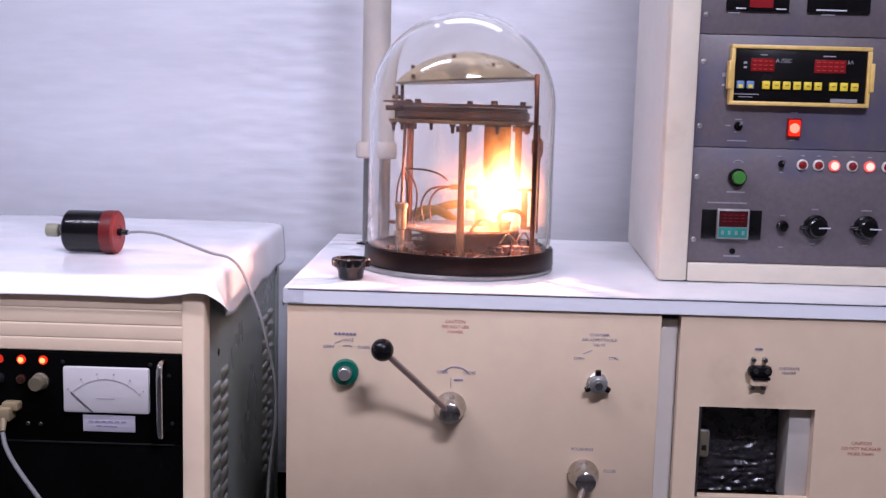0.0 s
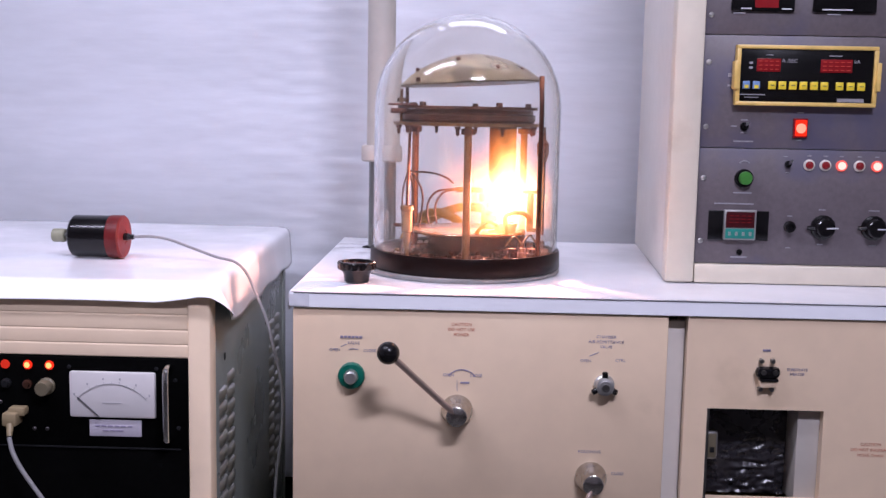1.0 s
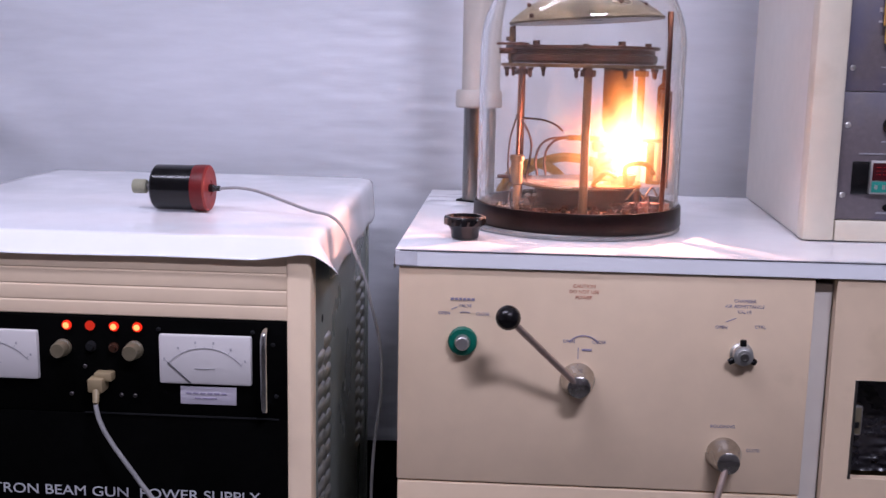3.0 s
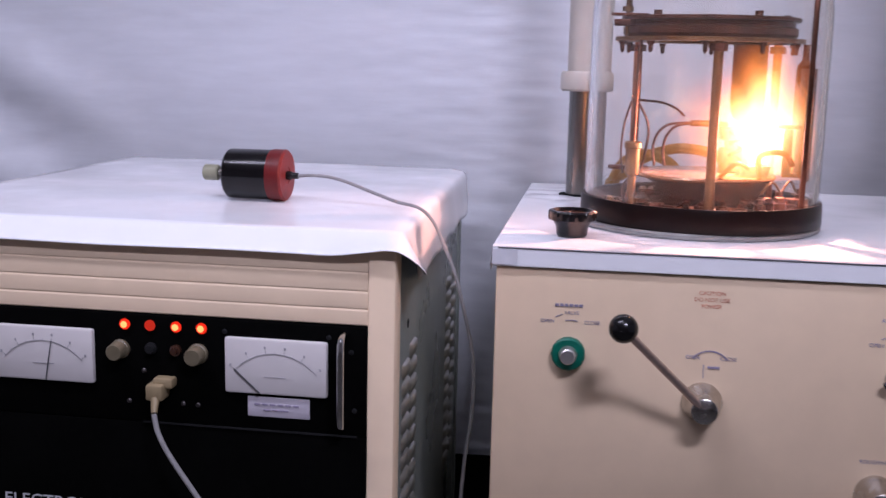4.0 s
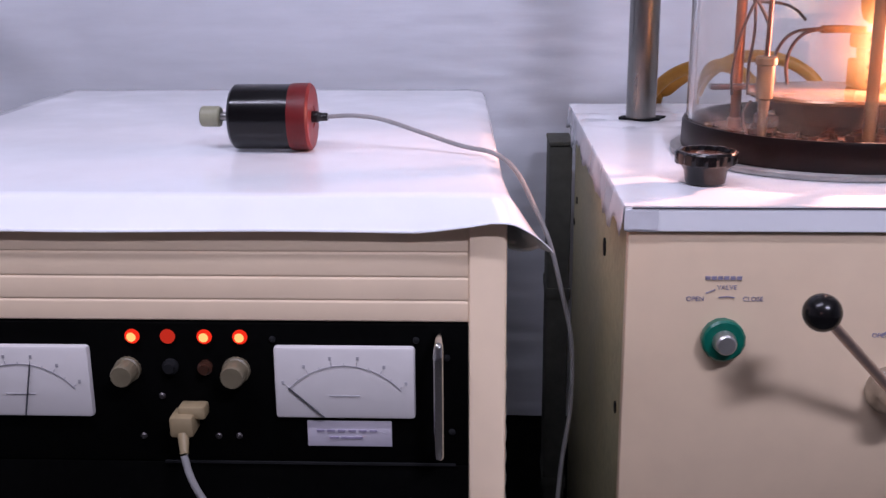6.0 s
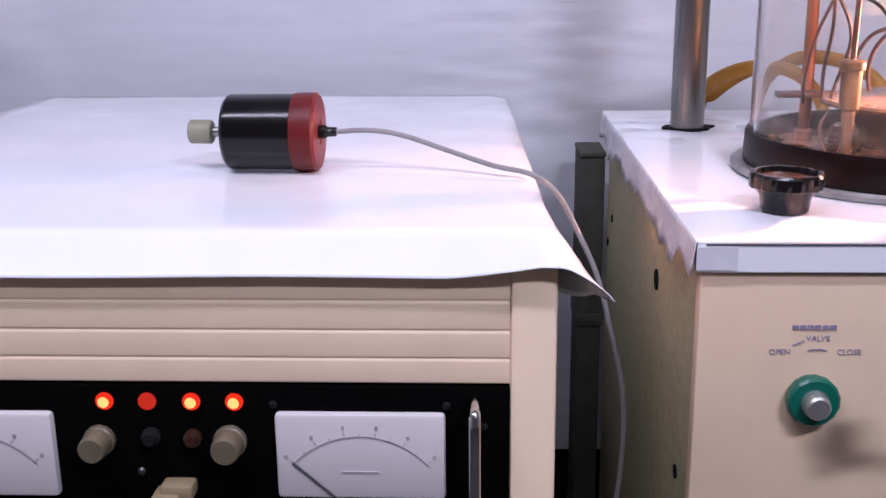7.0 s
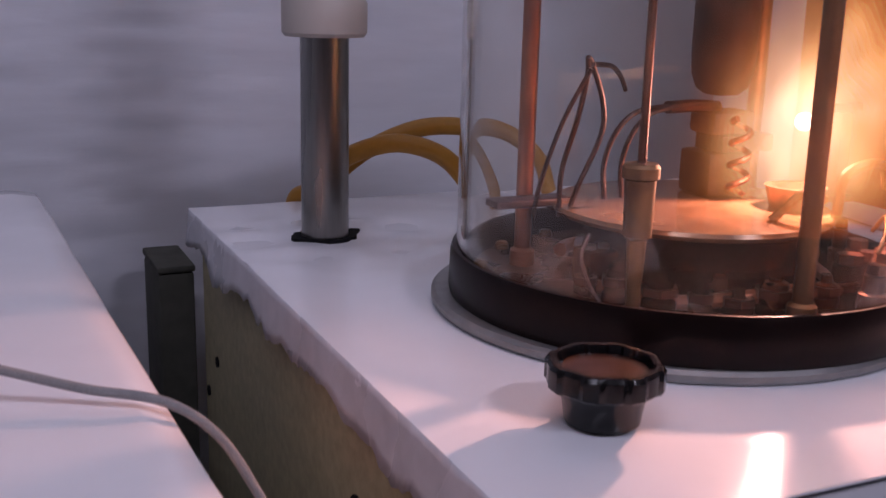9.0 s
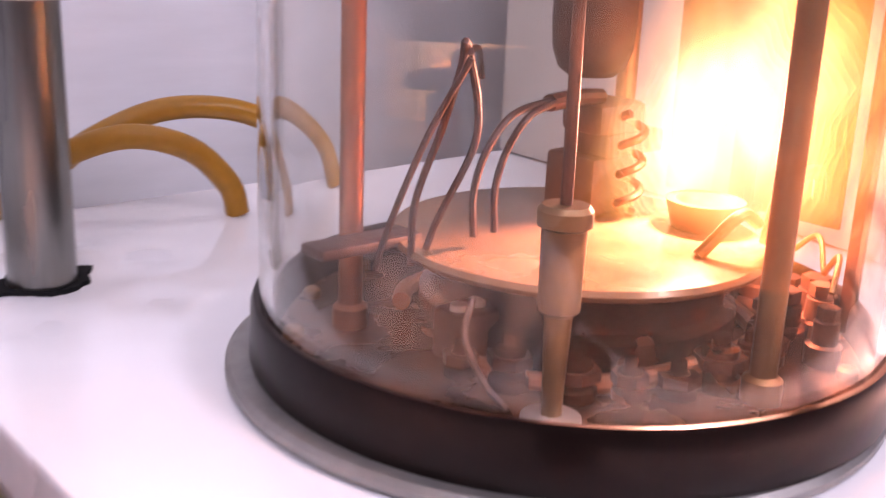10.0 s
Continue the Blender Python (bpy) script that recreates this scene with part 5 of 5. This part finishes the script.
    # rocker, toggle
    rk = part("rocker_switch", box(0.6585, 0.680, y - 0.006, y - 0.0002, 1.1505, 1.180, 0.0015), RED_GLASS, t, "lit red rocker switch")
    part("rocker_lens", box(0.6605, 0.678, y - 0.0085, y - 0.0055, 1.153, 1.1775, 0.002), LED_RED, rk)
    part("rocker_glow", turned((0.669, y - 0.0086, 1.165), (0, -1, 0), [(0, 0.0075), (0.0012, 0.0062), (0.002, 0)], 20), LED_ROCKER, rk)

    def toggle(x, z, r=0.005):
        g = part("toggle_switch", turned((x, y, z), (0, -1, 0), [(0, r), (0.004, r), (0.004, r * 0.7), (0.007, r * 0.7), (0.007, 0)], 14), BAKELITE, t)
        part("toggle_bat", rod((x, y - 0.006, z), (x + 0.001, y - 0.018, z + 0.005), 0.0016, 0.0024, seg=10), CHROME, g)
    toggle(0.585, 1.166, 0.0065)
    toggle(0.6545, 1.1105)
    gb = part("push_button", turned((0.5885, y, 1.0875), (0, -1, 0), [(0, 0.014), (0.005, 0.014), (0.007, 0.0125), (0.007, 0)], 30), BAKELITE, t)
    part("green_cap", turned((0.5895, y - 0.0068, 1.088), (0, -1, 0), [(0, 0.0102), (0.006, 0.0100), (0.0075, 0.009), (0.0075, 0)], 28), BRIGHT_GREEN, gb, "bright green button cap")
    for k, x in enumerate((0.6865, 0.711, 0.7355, 0.7625, 0.789, 0.816, 0.842)):
        lit = k in (2, 4, 6)
        j = part("indicator_lamp", turned((x, y, 1.1095), (0, -1, 0), [(0, 0.0085), (0.003, 0.0085), (0.004, 0.0068), (0.004, 0)], 24), LED_PINK if lit else CERAMIC, t, "round panel indicator lamp")
        part("lens", turned((x, y - 0.0039, 1.1095), (0, -1, 0), [(0, 0.0062), (0.002, 0.0058), (0.004, 0.003), (0.0045, 0)], 20), LED_WARM if lit else RED_GLASS, j)
    # temperature controller on its dark plate
    c = part("controller_plate", box(0.538, 0.630, y - 0.003, y - 0.0002, 0.992, 1.0375, 0.0008), BAKELITE, t, "dark plate round a temperature controller")
    part("controller_body", box(0.560, 0.6095, y - 0.010, y - 0.003, 0.993, 1.0395, 0.0015), FLANGE, c)
    part("controller_screen", box(0.563, 0.6065, y - 0.0108, y - 0.0095, 1.012, 1.0365, 0.0004), DARK_LENS, c, "dark red display")
    part("controller_digits", bars([(0.568 + 0.009 * k, 0.574 + 0.009 * k, z, z + 0.001) for k in range(4) for z in (1.020, 1.025, 1.030)], y - 0.011), RED_GLASS, c)
    part("controller_keypad", box(0.563, 0.6065, y - 0.0108, y - 0.0095, 0.9955, 1.0105, 0.0004), TEAL, c, "teal keypad")
    part("keypad_marks", bars([(0.567 + 0.0105 * k, 0.571 + 0.0105 * k, 1.000, 1.006) for k in range(4)], y - 0.011), HAMMER, c)

    def dial(x, z, r, a):
        d = part("selector_knob", turned((x, y, z), (0, -1, 0), [(0, r), (0.004, r), (0.006, r * 0.82), (0.018, r * 0.74), (0.0195, r * 0.65), (0.0195, 0)], 40, lobes=14, depth=0.0006), BAKELITE, t, "black selector knob")
        c0, s0 = math.cos(radians(a)), math.sin(radians(a))
        part("pointer", rod((x, y - 0.0202, z), (x + r * 0.95 * c0, y - 0.0202, z + r * 0.95 * s0), 0.0011, seg=8), INK_WHITE, d)
        part("pointer_lug", rod((x, y - 0.010, z), (x - r * 1.35 * c0, y - 0.006, z - r * 1.35 * s0), 0.006, 0.003, seg=10), BAKELITE, d)
    dial(0.713, 1.0145, 0.0185, 2)
    dial(0.790, 1.015, 0.0185, 0)
    part("small_knob", turned((0.6625, y, 1.0145), (0, -1, 0), [(0, 0.009), (0.004, 0.009), (0.006, 0.007), (0.012, 0.0065), (0.012, 0.004), (0.009, 0.003), (0.009, 0)], 20), BAKELITE, t)
    part("jack", turned((0.588, y, 0.9735), (0, -1, 0), [(0, 0.0045), (0.003, 0.0045), (0.003, 0.002), (0.001, 0.002), (0.001, 0)], 14), BAKELITE, t)
    marks = [(0.570, 0.600, 1.1425, 1.1448), (0.5655, 0.574, 1.1655, 1.1675), (0.580, 0.590, 1.175, 1.177), (0.580, 0.589, 1.156, 1.158), (0.664, 0.674, 1.1875, 1.1893), (0.665, 0.673, 1.146, 1.1478),
             (0.574, 0.602, 1.064, 1.066), (0.546, 0.606, 1.047, 1.0492), (0.575, 0.600, 0.9645, 0.967), (0.6475, 0.6535, 1.121, 1.1225), (0.652, 0.6575, 1.0965, 1.098), (0.6585, 0.666, 1.030, 1.0315), (0.6585, 0.666, 0.981, 0.9825),
             (0.706, 0.716, 1.0405, 1.0425), (0.706, 0.715, 0.987, 0.989), (0.782, 0.798, 1.0405, 1.0425), (0.786, 0.796, 0.987, 0.989), (0.557, 0.562, 1.24, 1.246), (0.557, 0.562, 1.226, 1.229)]
    marks += [(x - 0.003, x + 0.003, 1.1225, 1.1245) for x in (0.6865, 0.711, 0.7355, 0.7625, 0.789)]
    for mark in marks:
        part("panel_print", bars([mark], y - 0.0002), INK_GREY, t)
    part("panel_arc", arc_line(0.589, 1.104, y - 0.0002, 0.010, 40, 140, 0.002), INK_GREY, t)
    return t


rack()
